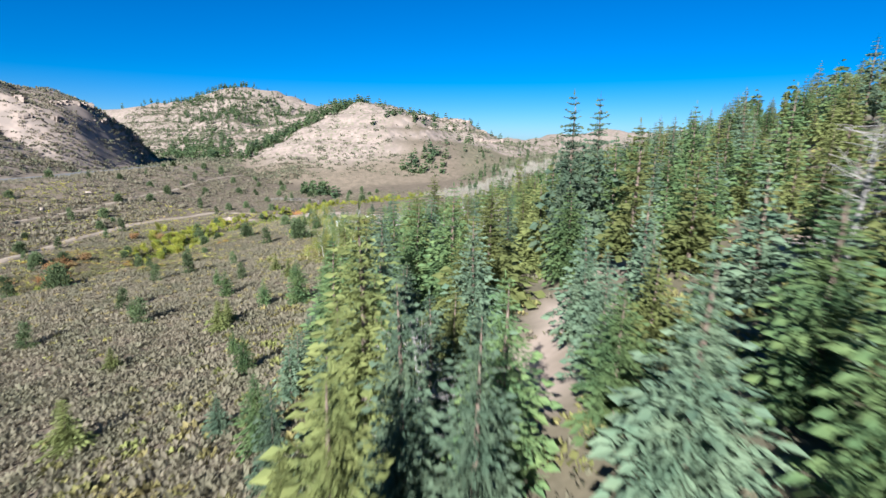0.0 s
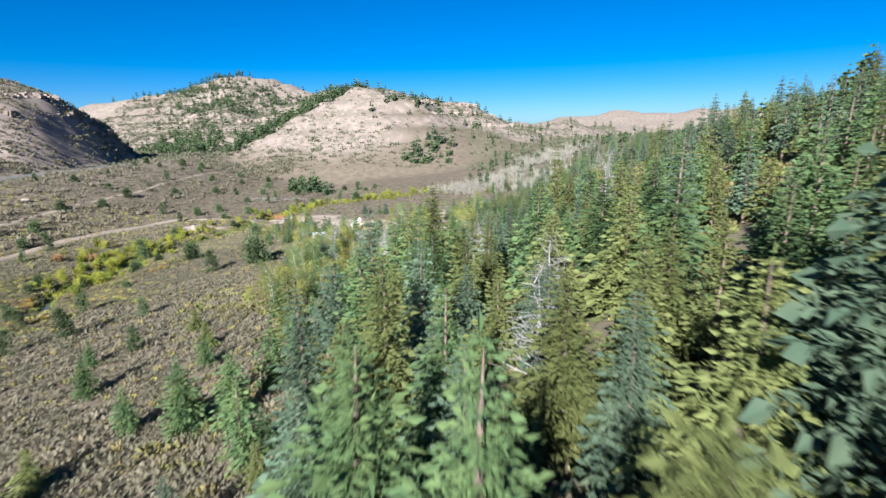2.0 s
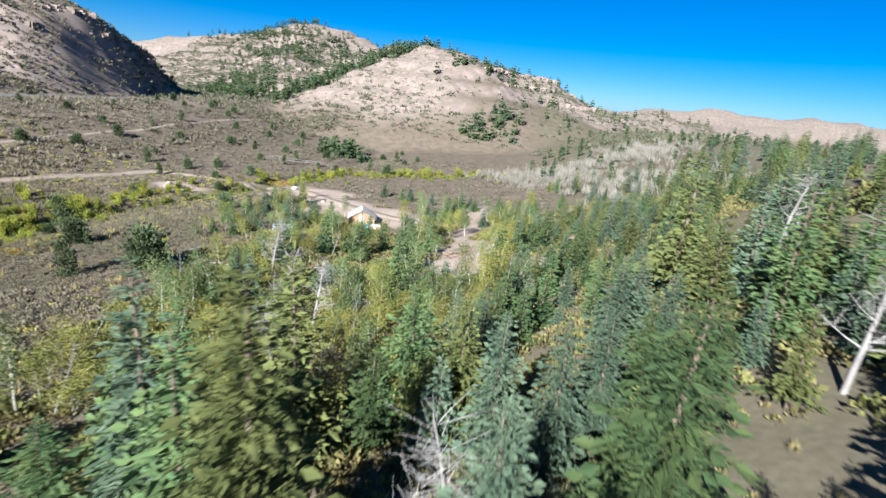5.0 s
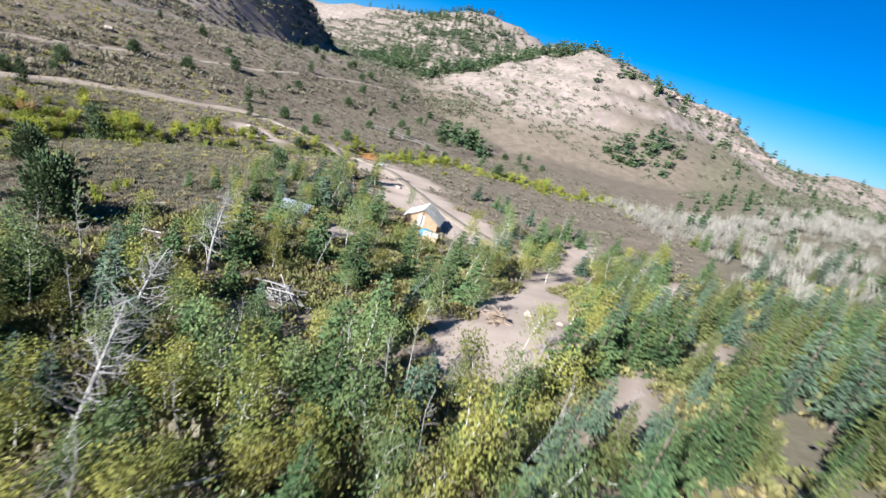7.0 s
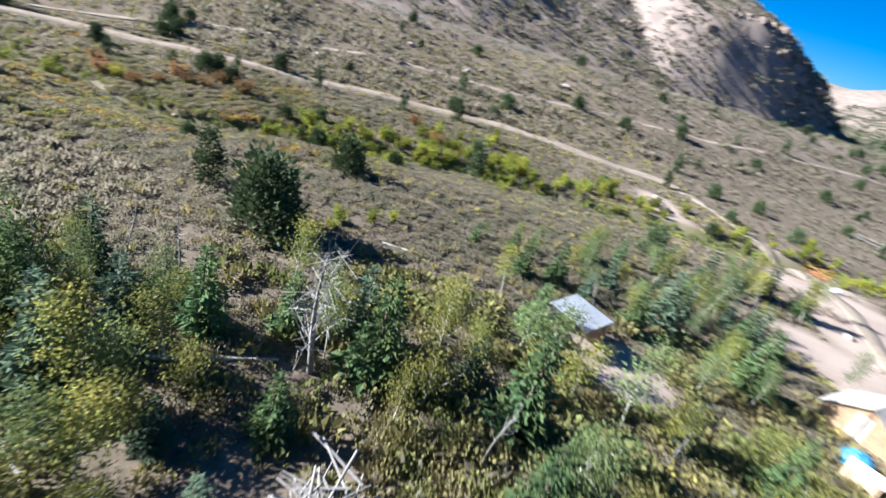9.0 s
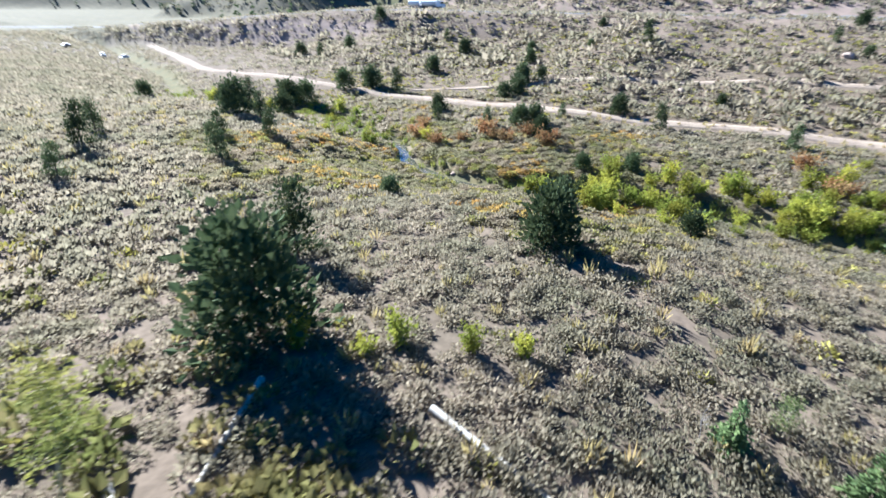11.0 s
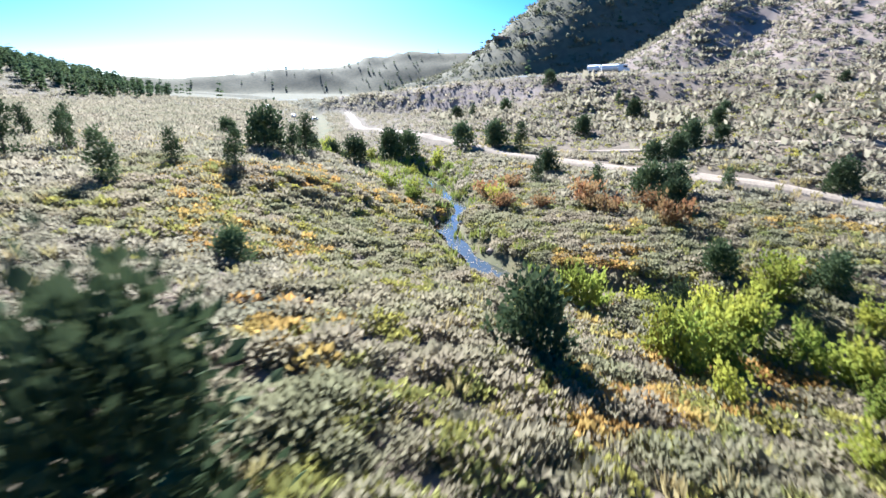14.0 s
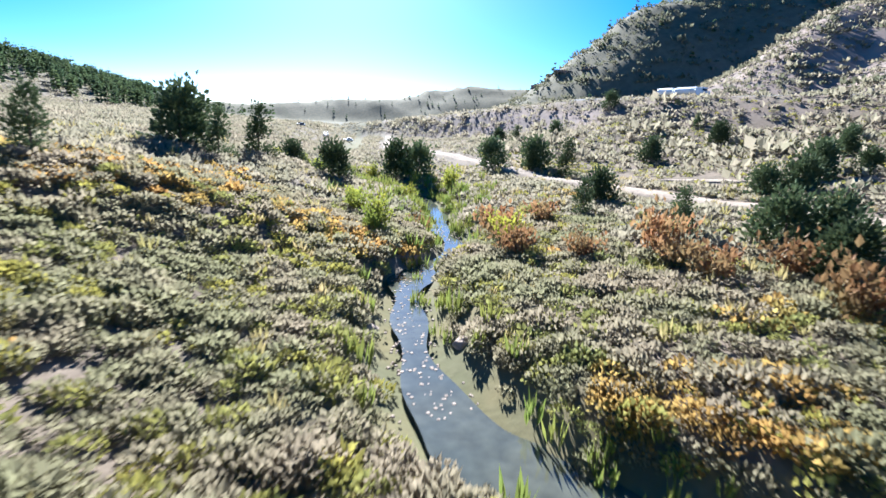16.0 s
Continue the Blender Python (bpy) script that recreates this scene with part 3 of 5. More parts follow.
TALL = (8.0, 9.0, 7.5, 7.0, 9.0, 9.5)


def fir_set(per, sub, dense):
    return [make_conifer("fir_tree", "dark green fir with layered drooping boughs", 21, TALL[0], 2.35, FIR, int(26 * dense), per, sub),
            make_conifer("fir_tree", "slender green fir with ragged boughs", 22, TALL[1], 2.1, FIR, int(28 * dense), per, sub, 0.9),
            make_conifer("spruce_tree", "blue-green spruce with dense layered boughs", 23, TALL[2], 2.1, SPRUCE, int(25 * dense), per, sub),
            make_conifer("pine_tree", "sunlit olive-green conifer with dense boughs", 24, TALL[3], 2.3, PINE, int(24 * dense), per, sub),
            make_conifer("pine_tree", "tall olive conifer with a bare lower trunk", 25, TALL[4], 2.3, PINE, int(26 * dense), per, sub, 0.9, 0.2),
            make_conifer("spruce_tree", "tall grey-green spruce with a thin top", 26, TALL[5], 2.1, SPRUCE, int(28 * dense), per, sub, 0.85, 0.16)]


# single trees that stand out: x, y, height, kind of the set
LONE_TREES = ((-0.5, 17.8, 8.9, 4), (3.2, 16.6, 6.0, 1), (6.5, 18, 4.3, 0), (6.7, 14, 5.8, 2), (10.1, 15.7, 5.9, 1), (9.6, 12.6, 5.4, 0), (3.8, 32.9, 7.5, 3), (-0.6, 38, 8.1, 0), (8.5, 34.3, 5.7, 0),
              (1.8, 35.1, 8.2, 1), (-1.4, 46.3, 8.4, 4), (1.7, 53.3, 5.1, 2), (4.6, 43.5, 6.2, 3), (5.6, 40.4, 6.0, 5), (7.7, 39.0, 6.3, 3), (6.1, 60.1, 6.8, 0), (10.4, 50.6, 7.4, 1),
              (-0.8, 66.9, 9.4, 4), (5.8, 53.6, 6.2, 3), (9.1, 52.6, 6.1, 3), (8.3, 55, 2.6, 2), (-2.6, 57.8, 5.7, 3), (1.6, 56.9, 6.0, 3), (-11.3, 63.8, 6.2, 4), (-9.1, 69.8, 4.6, 0), (4.1, 67.7, 5.6, 2),
              (7.4, 69.1, 6.8, 0), (10, 60.3, 6.1, 0), (13.3, 61.1, 6.0, 1))
YOUNG_TREES = ((-6.2, 23.9, 3.6, 0), (-19, 47.1, 3.0, 3), (-13.8, 53.4, 4.6, 0), (-18.2, 28.2, 3.2, 3), (-17.5, 53.9, 3.2, 1), (-11, 53.5, 4.4, 0), (-23.6, 58.7, 3.3, 1), (-14.9, 71.6, 4.2, 0), (-14.5, 55.4, 2.2, 3),
               (-19.2, 49.3, 2.5, 3), (-9.5, 27, 2.4, 2), (-12, 36, 2.8, 0), (-15, 41, 2.2, 1), (-24, 40, 2.0, 3), (-27, 63.7, 2.4, 1), (-22, 70, 2.2, 3), (-30, 52, 2.2, 1), (-17, 62, 2.6, 0), (-19, 66, 2.4, 3), (-9, 44, 3.4, 2))
fine, plain = fir_set(12, 10, 1.15), fir_set(9, 5, 0.8)
lone = np.array([(x, y) for x, y, _, _ in LONE_TREES + YOUNG_TREES])
for x, y, h, k in LONE_TREES + YOUNG_TREES:
    c = copy_thing(fine[k], pose(x, y, float(land(x, y)) - 0.08, 0, 0, 47 * x))
    w = h / TALL[k]
    c.scale = (1.12 * w, 1.12 * w, w)
for x, y in np.vstack([spread(620, (-16, 56, -14, 165), 1.75, forest_density, 5), spread(90, (-10, 20, 14, 92), 1.6, forest_density, 6)]):
    if np.hypot(*(lone - (x, y)).T).min() < 2.1 or (y < 24 and 3.5 < x < 6.2):
        continue
    d, free = room(x, y)
    turn = rng.uniform(0, 6.28)
    k = int(turn * 977) % 6
    s = rng.uniform(0.5, 0.95) * (0.62 if x < np.interp(y, EDGE_Y, EDGE_X) + 2 else 1) * (0.85 if x > 12 else 1)
    if y > 86:
        s *= float(np.interp(x, (2, 14, 24), (0.42, 0.55, 0.9)))
    s = min(s, free / TALL[k] / 1.1)
    if s > 0.2:
        plant(fine if d < 7 else plain, x, y, s, turn)
for x, y in spread(130, (2.5, 17, 84, 128), 1.25, lambda x, y: (1 - float(bare_at(x, y))) * (0.9 if x > 4 or y < 94 else 0.4), 16):
    turn = rng.uniform(0, 6.28)
    plant(plain, x, y, min(rng.uniform(0.22, 0.45), room(x, y)[1] / 9), turn)
for x, y, h in TALL_SPRUCES:
    c = copy_thing(fine[2], pose(x, y, float(land(x, y)) - 0.1, 0, 0, 40 * x))
    c.scale = (1.0, 1.0, h / TALL[2])
retire(fine + plain)

# far conifers: joined
def far_conifer(seed, whorls, per=5):
    return conifer_mesh(seed, 1.0, 0.19, whorls, per, 1, 0.95)


v0, f0 = far_conifer(3, 7, 4)
spots = []
r2 = np.random.default_rng(8)
while len(spots) < 1200:
    x, y = r2.uniform(-30, 170), r2.uniform(-160, 420)
    if (x < 56 and -14 < y < 165) or r2.random() > forest_density(x, y) * 1.6 * (0.35 if y > 230 else 1):
        continue
    spots.append((x, y))
spots = np.concatenate([np.array(spots), np.column_stack([r2.normal(-22, 22, 520), r2.uniform(-150, -30, 520)])])
spots = spots[spots[:, 0] > np.interp(spots[:, 1], FOOT_Y, FOOT_X) - 9]
hs = r2.uniform(4.5, 8, len(spots)) * np.where(spots[:, 1] > 165, 0.55, np.where(spots[:, 1] < -20, 0.62, 1.0))
v, f = scatter(v0, f0, np.column_stack([spots, land(*spots.T) - 0.2]), hs, r2.uniform(0, 6.28, len(spots)))
tagged(new("conifer_forest", mesh_of("far forest", v, f, FARTREE)), "dense dark green conifer forest on the ridge", "forest", kind="stuff")

# woods and scrub on the hills
def on_hills(count, box, keep, seed):
    r = np.random.default_rng(seed)
    p = np.column_stack([r.uniform(box[0], box[1], count), r.uniform(box[2], box[3], count)])
    ok = r.random(count) < keep(p[:, 0], p[:, 1])
    return p[ok], r


def off_line(x, y, pts):
    return -ridge(x, y, [(a, b, 0) for a, b in pts], 1.0, 0.01)


def wooded(lines, seed):
    """Spots strewn about lines: (points, half width, count)."""
    r = np.random.default_rng(seed)
    out = []
    for pts, half, count in lines:
        pts = np.array(pts, float)
        u = r.uniform(0, len(pts) - 1, count)
        k = u.astype(int)
        out.append(pts[k] + (u - k)[:, None] * (pts[k + 1] - pts[k]) + r.normal(size=(count, 2)) * half)
    return np.concatenate(out), r


p, r = wooded(((((-62, 368), (-88, 338), (-107, 324), (-116, 284)), 5, 260), (((-138, 300), (-150, 312), (-182, 352), (-216, 417)), 9, 260), (((-66, 374), (-125, 402), (-165, 445)), 5, 220),
               (((-20, 262), (-12, 290)), 5, 40), (((-56, 206), (-50, 214)), 4, 30), (((-130, 480), (-200, 540), (-300, 560)), 26, 420), (((-240, 620), (-330, 600)), 14, 160), (((-170, 420), (-250, 520)), 22, 260),
               (((0, 380), (60, 430), (150, 510)), 16, 40), (((-40, 330), (10, 360)), 14, 50)), 41)
v, f = scatter(*far_conifer(4, 4, 3), np.column_stack([p, land(*p.T) - 0.2]), r.uniform(3.5, 7, len(p)), r.uniform(0, 6.28, len(p)))
tagged(new("hill_woods", mesh_of("hill woods", v, f, FARTREE)), "bands of dark conifers on the pale hills", "woods", kind="stuff")


def tuft(seed, n, upright=0.7, size=0.42, spread_=0.42, width=0.36):
    """A low bush one unit across, of n leaf shapes."""
    r = np.random.default_rng(seed)
    a, q = r.uniform(0, 6.28, n), np.sqrt(r.uniform(0, 1, n))
    out = np.stack([np.cos(a) * q, np.sin(a) * q, np.zeros(n)], -1)
    root = out * spread_ * 0.7 + np.array([0, 0, 1]) * (0.42 * np.sqrt(1 - 0.8 * q * q) * r.uniform(0.1, 0.9, n))[:, None]
    way = out * 0.9 + [0, 0, upright] + r.normal(size=(n, 3)) * 0.35
    L = size * r.uniform(0.6, 1.2, n)
    return blades(root, way, L, L * width, r)


def mound(seed, n, size=0.24):
    """A rounded bush one unit across: n leafy twigs standing out all over a dome."""
    r = np.random.default_rng(seed)
    k = np.arange(n) + 0.5
    up = 1 - k / n * 0.97
    a = k * 2.39996
    q = np.sqrt(1 - up * up)
    nor = np.stack([np.cos(a) * q, np.sin(a) * q, up], -1)
    lump = 1 + 0.22 * np.sin(a * 3 + seed) * q
    root = nor * [0.36, 0.36, 0.26] * lump[:, None] * r.uniform(0.72, 1.0, (n, 1))
    L = size * r.uniform(0.7, 1.3, n)
    return blades(root, nor + [0, 0, 0.55] + r.normal(size=(n, 3)) * 0.4, L, L * 0.36, r)


def scrub_keep(x, y):
    z = land(x, y)
    return (z > 5) * (x < creek_x(y) - 10) * np.clip(0.5 + 0.6 * fbm(x, y, 35, 3, 33), 0.05, 1) + (y > 240) * (z > 4) * np.clip(0.5 + 0.5 * fbm(x, y, 45, 3, 34), 0.06, 1)


p, r = on_hills(36000, (-330, 130, 228, 560), scrub_keep, 42)
v, f = scatter(*mound(5, 8, 0.4), np.column_stack([p, land(*p.T) - 0.05]), r.gamma(4, 0.3, len(p)) + 0.4, r.uniform(0, 6.28, len(p)))
tagged(new("hillside_scrub", mesh_of("hill scrub", v, f, SCRUB)), "dark sparse scrub bushes dotting the dry hillsides", "scrub", kind="stuff")

p, r = on_hills(26000, (-215, -76, -70, 262), lambda x, y: (np.abs(x - line_x(y, HIGHWAY)) > 7) * (land(x, y) > 2.0) * np.clip(0.65 + 0.6 * fbm(x, y, 22, 3, 36), 0.15, 1), 44)
v, f = scatter(*mound(11, 10, 0.36), np.column_stack([p, land(*p.T) - 0.05]), r.gamma(5, 0.2, len(p)) + 0.45, r.uniform(0, 6.28, len(p)))
tagged(new("hillside_scrub", mesh_of("west scrub", v, f, SAGE)), "dusky scrub and sage on the pinkish hillside", "scrub", kind="stuff")

p, r = on_hills(11000, (-240, -132, 0, 290), lambda x, y: (land(x, y) > 7) * np.clip(0.6 + 0.6 * fbm(x, y, 18, 3, 37), 0.1, 1), 46)
v, f = scatter(*mound(15, 9, 0.36), np.column_stack([p, land(*p.T) - 0.05]), r.gamma(4, 0.24, len(p)) + 0.4, r.uniform(0, 6.28, len(p)))
tagged(new("hillside_scrub", mesh_of("upper scrub", v, f, SCRUB)), "dark scrub dotting the rocky western hill", "scrub", kind="stuff")

p, r = on_hills(5000, (-420, -170, -260, 0), lambda x, y: (land(x, y) > 6) * 0.9, 45)
v, f = scatter(*mound(14, 8, 0.4), np.column_stack([p, land(*p.T) - 0.1]), r.gamma(4, 0.5, len(p)) + 0.8, r.uniform(0, 6.28, len(p)))
tagged(new("mesa_scrub", mesh_of("mesa scrub", v, f, SCRUB)), "dark scrub on the shaded mesa slope", "scrub", kind="stuff")

p, r = on_hills(2200, (-700, 250, -640, -60), lambda x, y: (land(x, y) > 4) * np.clip(0.5 + 0.6 * fbm(x, y, 80, 3, 35), 0.1, 1), 43)
v, f = scatter(*far_conifer(6, 4, 3), np.column_stack([p, land(*p.T) - 0.3]), r.uniform(3, 7, len(p)), r.uniform(0, 6.28, len(p)))
tagged(new("southern_woods", mesh_of("southern woods", v, f, FARTREE)), "dark woods on the shaded southern ridge", "woods", kind="stuff")

# sagebrush
def sage_keep(x, y):
    d = x - creek_x(y)
    dr = np.min([np.abs(x - np.interp(y, [q[1] for q in MAIN_ROAD[:8]], [q[0] for q in MAIN_ROAD[:8]])) + 9 * (y > 147),
                 np.abs(x - np.interp(y, [q[1] for q in UPPER_TRACK], [q[0] for q in UPPER_TRACK])) + 9 * (y < 62)], 0)
    k = (1 - bare_at(x, y)) * sstep(0.9, 1.9, np.abs(d)) * sstep(1.6, 2.4, dr)
    f = x - np.interp(y, (-160, -50, 0, 60, 110, 160, 250, 400), (-62, -38, -17, -8, 0, 6, 2, -10))
    k = k * (1 - 0.55 * sstep(2, 14, f))
    return k * np.where((y > 92) & (x > -26), 0.5, 1.0) * np.clip(1.0 + 0.3 * fbm(x, y, 6, 2, 51), 0.8, 1)


def sow(name, label, category, mat, count, box, keep, template, lo, hi, seed, squash=None):
    p, r = on_hills(count, box, keep, seed)
    s = r.uniform(lo, hi, len(p)) * (0.8 + 0.4 * r.random(len(p)))
    turn = r.uniform(0, 6.28, len(p))
    v, f = scatter(*template, np.column_stack([p, land(*p.T) - 0.03]), s, turn, r.uniform(0.75, 1.15, len(p)))
    return tagged(new(name, mesh_of(name, v, f, mat)), label, category, kind="stuff")


CORE = (-78, -14, 56, 128)


def by_line(x, y, reach):
    """True within reach of the last part of the flown line."""
    d = np.full(np.shape(x), 1e9)
    for k in range(95, 161, 3):
        d = np.minimum(d, np.hypot(x - WAY[k, 0], y - WAY[k, 1]))
    return d < reach + 3 * fbm(x, y, 8, 2, 95)



def near_end(x, y):
    x, y = x + 7 * fbm(x, y, 9, 3, 91), y + 7 * fbm(x, y, 9, 3, 92)
    return (x > -62) & (x < -36) & (y > 74) & (y < 104)


sow("sagebrush", "grey-green sagebrush covering the valley bench", "sagebrush", SAGE, 19500, CORE, lambda x, y: sage_keep(x, y) * ~near_end(x, y) * ~by_line(x, y, 19), mound(6, 22, 0.25), 0.55, 1.05, 61)
sow("sagebrush", "small grey-brown sagebrush close beside one another", "sagebrush", SAGE, 29000, CORE, lambda x, y: sage_keep(x, y) * ~near_end(x, y) * by_line(x, y, 19), mound(36, 56, 0.135), 0.55, 1.05, 60)
sow("sagebrush", "rounded olive and tan brush beside the creek", "sagebrush", CREEKSIDE, 24000, CORE, lambda x, y: sage_keep(x, y) * near_end(x, y), mound(16, 105, 0.115), 0.6, 1.3, 68)


def outer(x, y):
    return sage_keep(x, y) * ~((x > CORE[0]) & (x < CORE[1]) & (y > CORE[2]) & (y < CORE[3])) * (land(x, y) < 22)


sow("sagebrush", "grey-green sagebrush on the far valley floor", "sagebrush", SAGE, 26000, (-125, 8, -90, 215), outer, mound(7, 8, 0.36), 0.7, 1.2, 62)


sow("sagebrush", "low grey-tan sagebrush on the open slope below the forest", "sagebrush", SAGE, 34000, (-72, 0, -20, 60), lambda x, y: outer(x, y) * sstep(-72, -48, x + 5 * fbm(x, y, 10, 2, 96)) * sstep(-20, 14, y + 5 * fbm(x, y, 10, 2, 98)), mound(37, 9, 0.34), 0.5, 1.0, 70)


def rabbit_keep(x, y):
    d = np.abs(x - creek_x(y))
    return sage_keep(x, y) * np.clip(0.08 + 0.75 * np.exp(-(d / 9) ** 2) + 0.5 * sstep(8, 20, creek_x(y) - x) + 0.3 * (fbm(x, y, 14, 2, 55) > 0.45), 0, 1)


sow("rabbitbrush", "yellow-flowering rabbitbrush among the sage", "rabbitbrush", RABBIT, 10500, (-110, -14, 40, 150), rabbit_keep, mound(8, 24, 0.22), 0.5, 1.0, 63)
sow("rabbitbrush", "yellow-green rabbitbrush beside the creek", "rabbitbrush", RABBIT, 13000, CORE, lambda x, y: 0.55 * sage_keep(x, y) * near_end(x, y), mound(18, 90, 0.11), 0.5, 1.2, 69)
sow("golden_brush", "orange-gold autumn brush among the sage", "brush", GOLD, 5000, (-70, -40, 68, 100), lambda x, y: sage_keep(x, y) * (fbm(x, y, 5, 2, 97) > 0.55), mound(19, 50, 0.15), 0.5, 1.1, 72)
sow("dry_grass", "tufts of straw-coloured dry grass", "grass", GRASS, 5200, (-80, 12, 50, 135), lambda x, y: 0.7 * (1 - bare_at(x, y)) * (np.abs(x - creek_x(y)) > 1.4), tuft(9, 12, 2.2, 0.6, 0.3, 0.1), 0.3, 0.7, 64)
sow("reeds", "green and yellow reeds along the creek edge", "reeds", REED, 20000, (-75, -40, 30, 150), lambda x, y: np.clip(np.exp(-((np.abs(x - creek_x(y)) - 1.15) / 0.5) ** 2) * (0.75 + 0.6 * fbm(x, y, 5, 2, 71)) + 0.8 * np.exp(-((y - 62) / 9) ** 4 - ((x - creek_x(y)) / 3) ** 2) * (np.abs(x - creek_x(y)) > 0.6), 0, 1), tuft(10, 16, 3.2, 0.7, 0.3, 0.06), 0.5, 1.05, 65)

# willows along the creek
willows = [make_bush("willow_bush", "yellow-green willow thicket beside the creek", "willow", 31, 2.0, 1.3, WILLOW, 520, "willows along the creek"),
           make_bush("willow_bush", "yellowing willow clump beside the creek", "willow", 32, 1.5, 1.1, WILLOW, 420, "willows along the creek"),
           make_bush("willow_bush", "tall green willow beside the creek", "willow", 33, 2.4, 1.3, WILLOW, 560, "willows along the creek")]
BELT = ((-53.6, 95), (-54, 103), (-60, 112), (-58, 128), (-51, 150), (-41, 172), (-25, 178), (-12, 192))
for k in range(265):
    y = rng.uniform(92, 192) if k < 145 else rng.uniform(92, 122) if k < 240 else rng.uniform(30, 78)
    x = (float(creek_x(y)) if y < 92 else line_x(y, BELT)) + rng.normal() * (2.6 if y > 92 else 2.0) + (1.3 if rng.random() < 0.5 else -1.3)
    if room(x, y)[0] > 2.5 and abs(x - float(creek_x(y))) > 0.9:
        plant(willows, x, y, rng.uniform(0.4, 0.85), rng.uniform(0, 6.28))
for x, y, k in ((-29.9, 100.6, 0.4), (-28.9, 98.8, 0.45), (-28.0, 98.4, 0.4), (-30.6, 101.9, 0.35), (-27.2, 96.6, 0.45)):
    plant(willows, x, y, k, 3 * k + x)
retire(willows)
russets = [make_bush("dogwood_bush", "russet autumn shrub in the sagebrush", "shrub", 34, 1.2, 1.1, RUSSET, 380, "autumn shrubs")]
for x, y in ((-58.5, 79.5), (-60.5, 81), (-62, 83.5), (-63, 82), (-64, 86), (-60, 76.5), (-61.8, 85.2), (-62.2, 88.6), (-63.5, 74.6), (-62, 110), (-66, 108), (-60.5, 113), (-58, 72)):
    plant(russets, x, y, rng.uniform(0.6, 1.1), rng.uniform(0, 6.28))
retire(russets)

# junipers
junipers = [make_juniper("juniper_tree", "dark green rounded juniper standing in sagebrush", 51, 2.35, 1.35),
            make_juniper("juniper_tree", "dark conical juniper standing in sagebrush", 52, 3.0, 0.95, None, 1500, 1.0),
            make_juniper("juniper_tree", "broad dusky green juniper standing in sagebrush", 53, 2.2, 1.3)]
for x, y, s, k in ((-38.1, 99.4, 1.0, 0), (-27, 95.3, 1.4, 0), (-31.4, 91.8, 1.0, 1), (-41, 88.5, 0.62, 2), (-54.8, 113.6, 1.5, 1), (-45.2, 97.1, 0.68, 0), (-45.9, 103.6, 0.55, 2), (-52.3, 95.7, 0.6, 1), 
                   (-65.2, 81.1, 0.8, 1), (-66.8, 84, 1.1, 2), (-67.8, 85, 1.0, 0), (-64.7, 87.2, 0.95, 2), (-77.2, 76.6, 1.0, 2), (-78.2, 78, 1.1, 0), (-83.3, 76, 1.3, 0), (-84.5, 78, 0.9, 2),
                   (-68.9, 72.5, 0.95, 0), (-66, 74.5, 0.8, 1), (-72.8, 54.1, 1.4, 2), (-76, 56.2, 1.5, 2), (-75.5, 91, 0.8, 0), (-72.5, 96, 0.8, 1), (-60, 97, 0.6, 0), (-58.5, 93.5, 0.6, 2),
                   (-47.8, 65.1, 1.5, 0), (-49.4, 66.5, 1.0, 1), (-51.8, 61.9, 1.25, 1), (-56.5, 60.9, 1.25, 2), (-55.5, 52, 1.1, 0), (-63.9, 53.1, 1.5, 0), (-65.3, 54.7, 1.5, 2), (-60, 46, 1.2, 0),
                   (-43.8, 74.9, 0.9, 1), (-41, 73, 0.8, 1), (-37.9, 77.3, 1.0, 1), (-33.6, 69.5, 1.2, 1), (-36, 66, 1.0, 1), (-33, 55, 1.0, 1), (-28, 50, 1.1, 1), (-35, 45, 1.0, 1), (-25, 66, 0.9, 1), (-30, 75, 0.8, 1), (-71, 107, 0.7, 1)):
    m, s = junipers[k], s * (0.78 if y < 90 else 1.0)
    c = copy_thing(m, pose(x, y, float(land(x, y)) - 0.05, 0, 0, rng.uniform(0, 360)))
    c.scale = (s, s, s)
for x, y in spread(85, (-118, -30, 20, 230), 4.5, lambda x, y: 0.5 if (x < creek_x(y) - 8 or y > 125) and abs(x - line_x(y, HIGHWAY)) > 9 and float(bare_at(x, y)) < 0.2 else 0.02, 9):
    plant(junipers, x, y, rng.uniform(0.45, 1.0), rng.uniform(0, 6.28))
retire(junipers)

# aspens and young conifers on the flat round the clearing
def grove(x, y):
    if y < 72 or y > 150 or x < -30 - 0.25 * (y - 100) or x > 9:
        return 0
    v = 1 - 0.97 * float(bare_at(x, y))
    if math.hypot(x + 18, y - 125) < 4.5 or math.hypot(x + 14.5, y - 119.5) < 3.6 or math.hypot(x + 22.2, y - 110) < 2.6 or math.hypot(x + 11.7, y - 98.4) < 2.0:
        return 0
    if x < -22 + 0.3 * (90 - min(y, 90)) and y < 106:
        v *= 0.03
    if y > 136:
        v *= 0.3
    return v


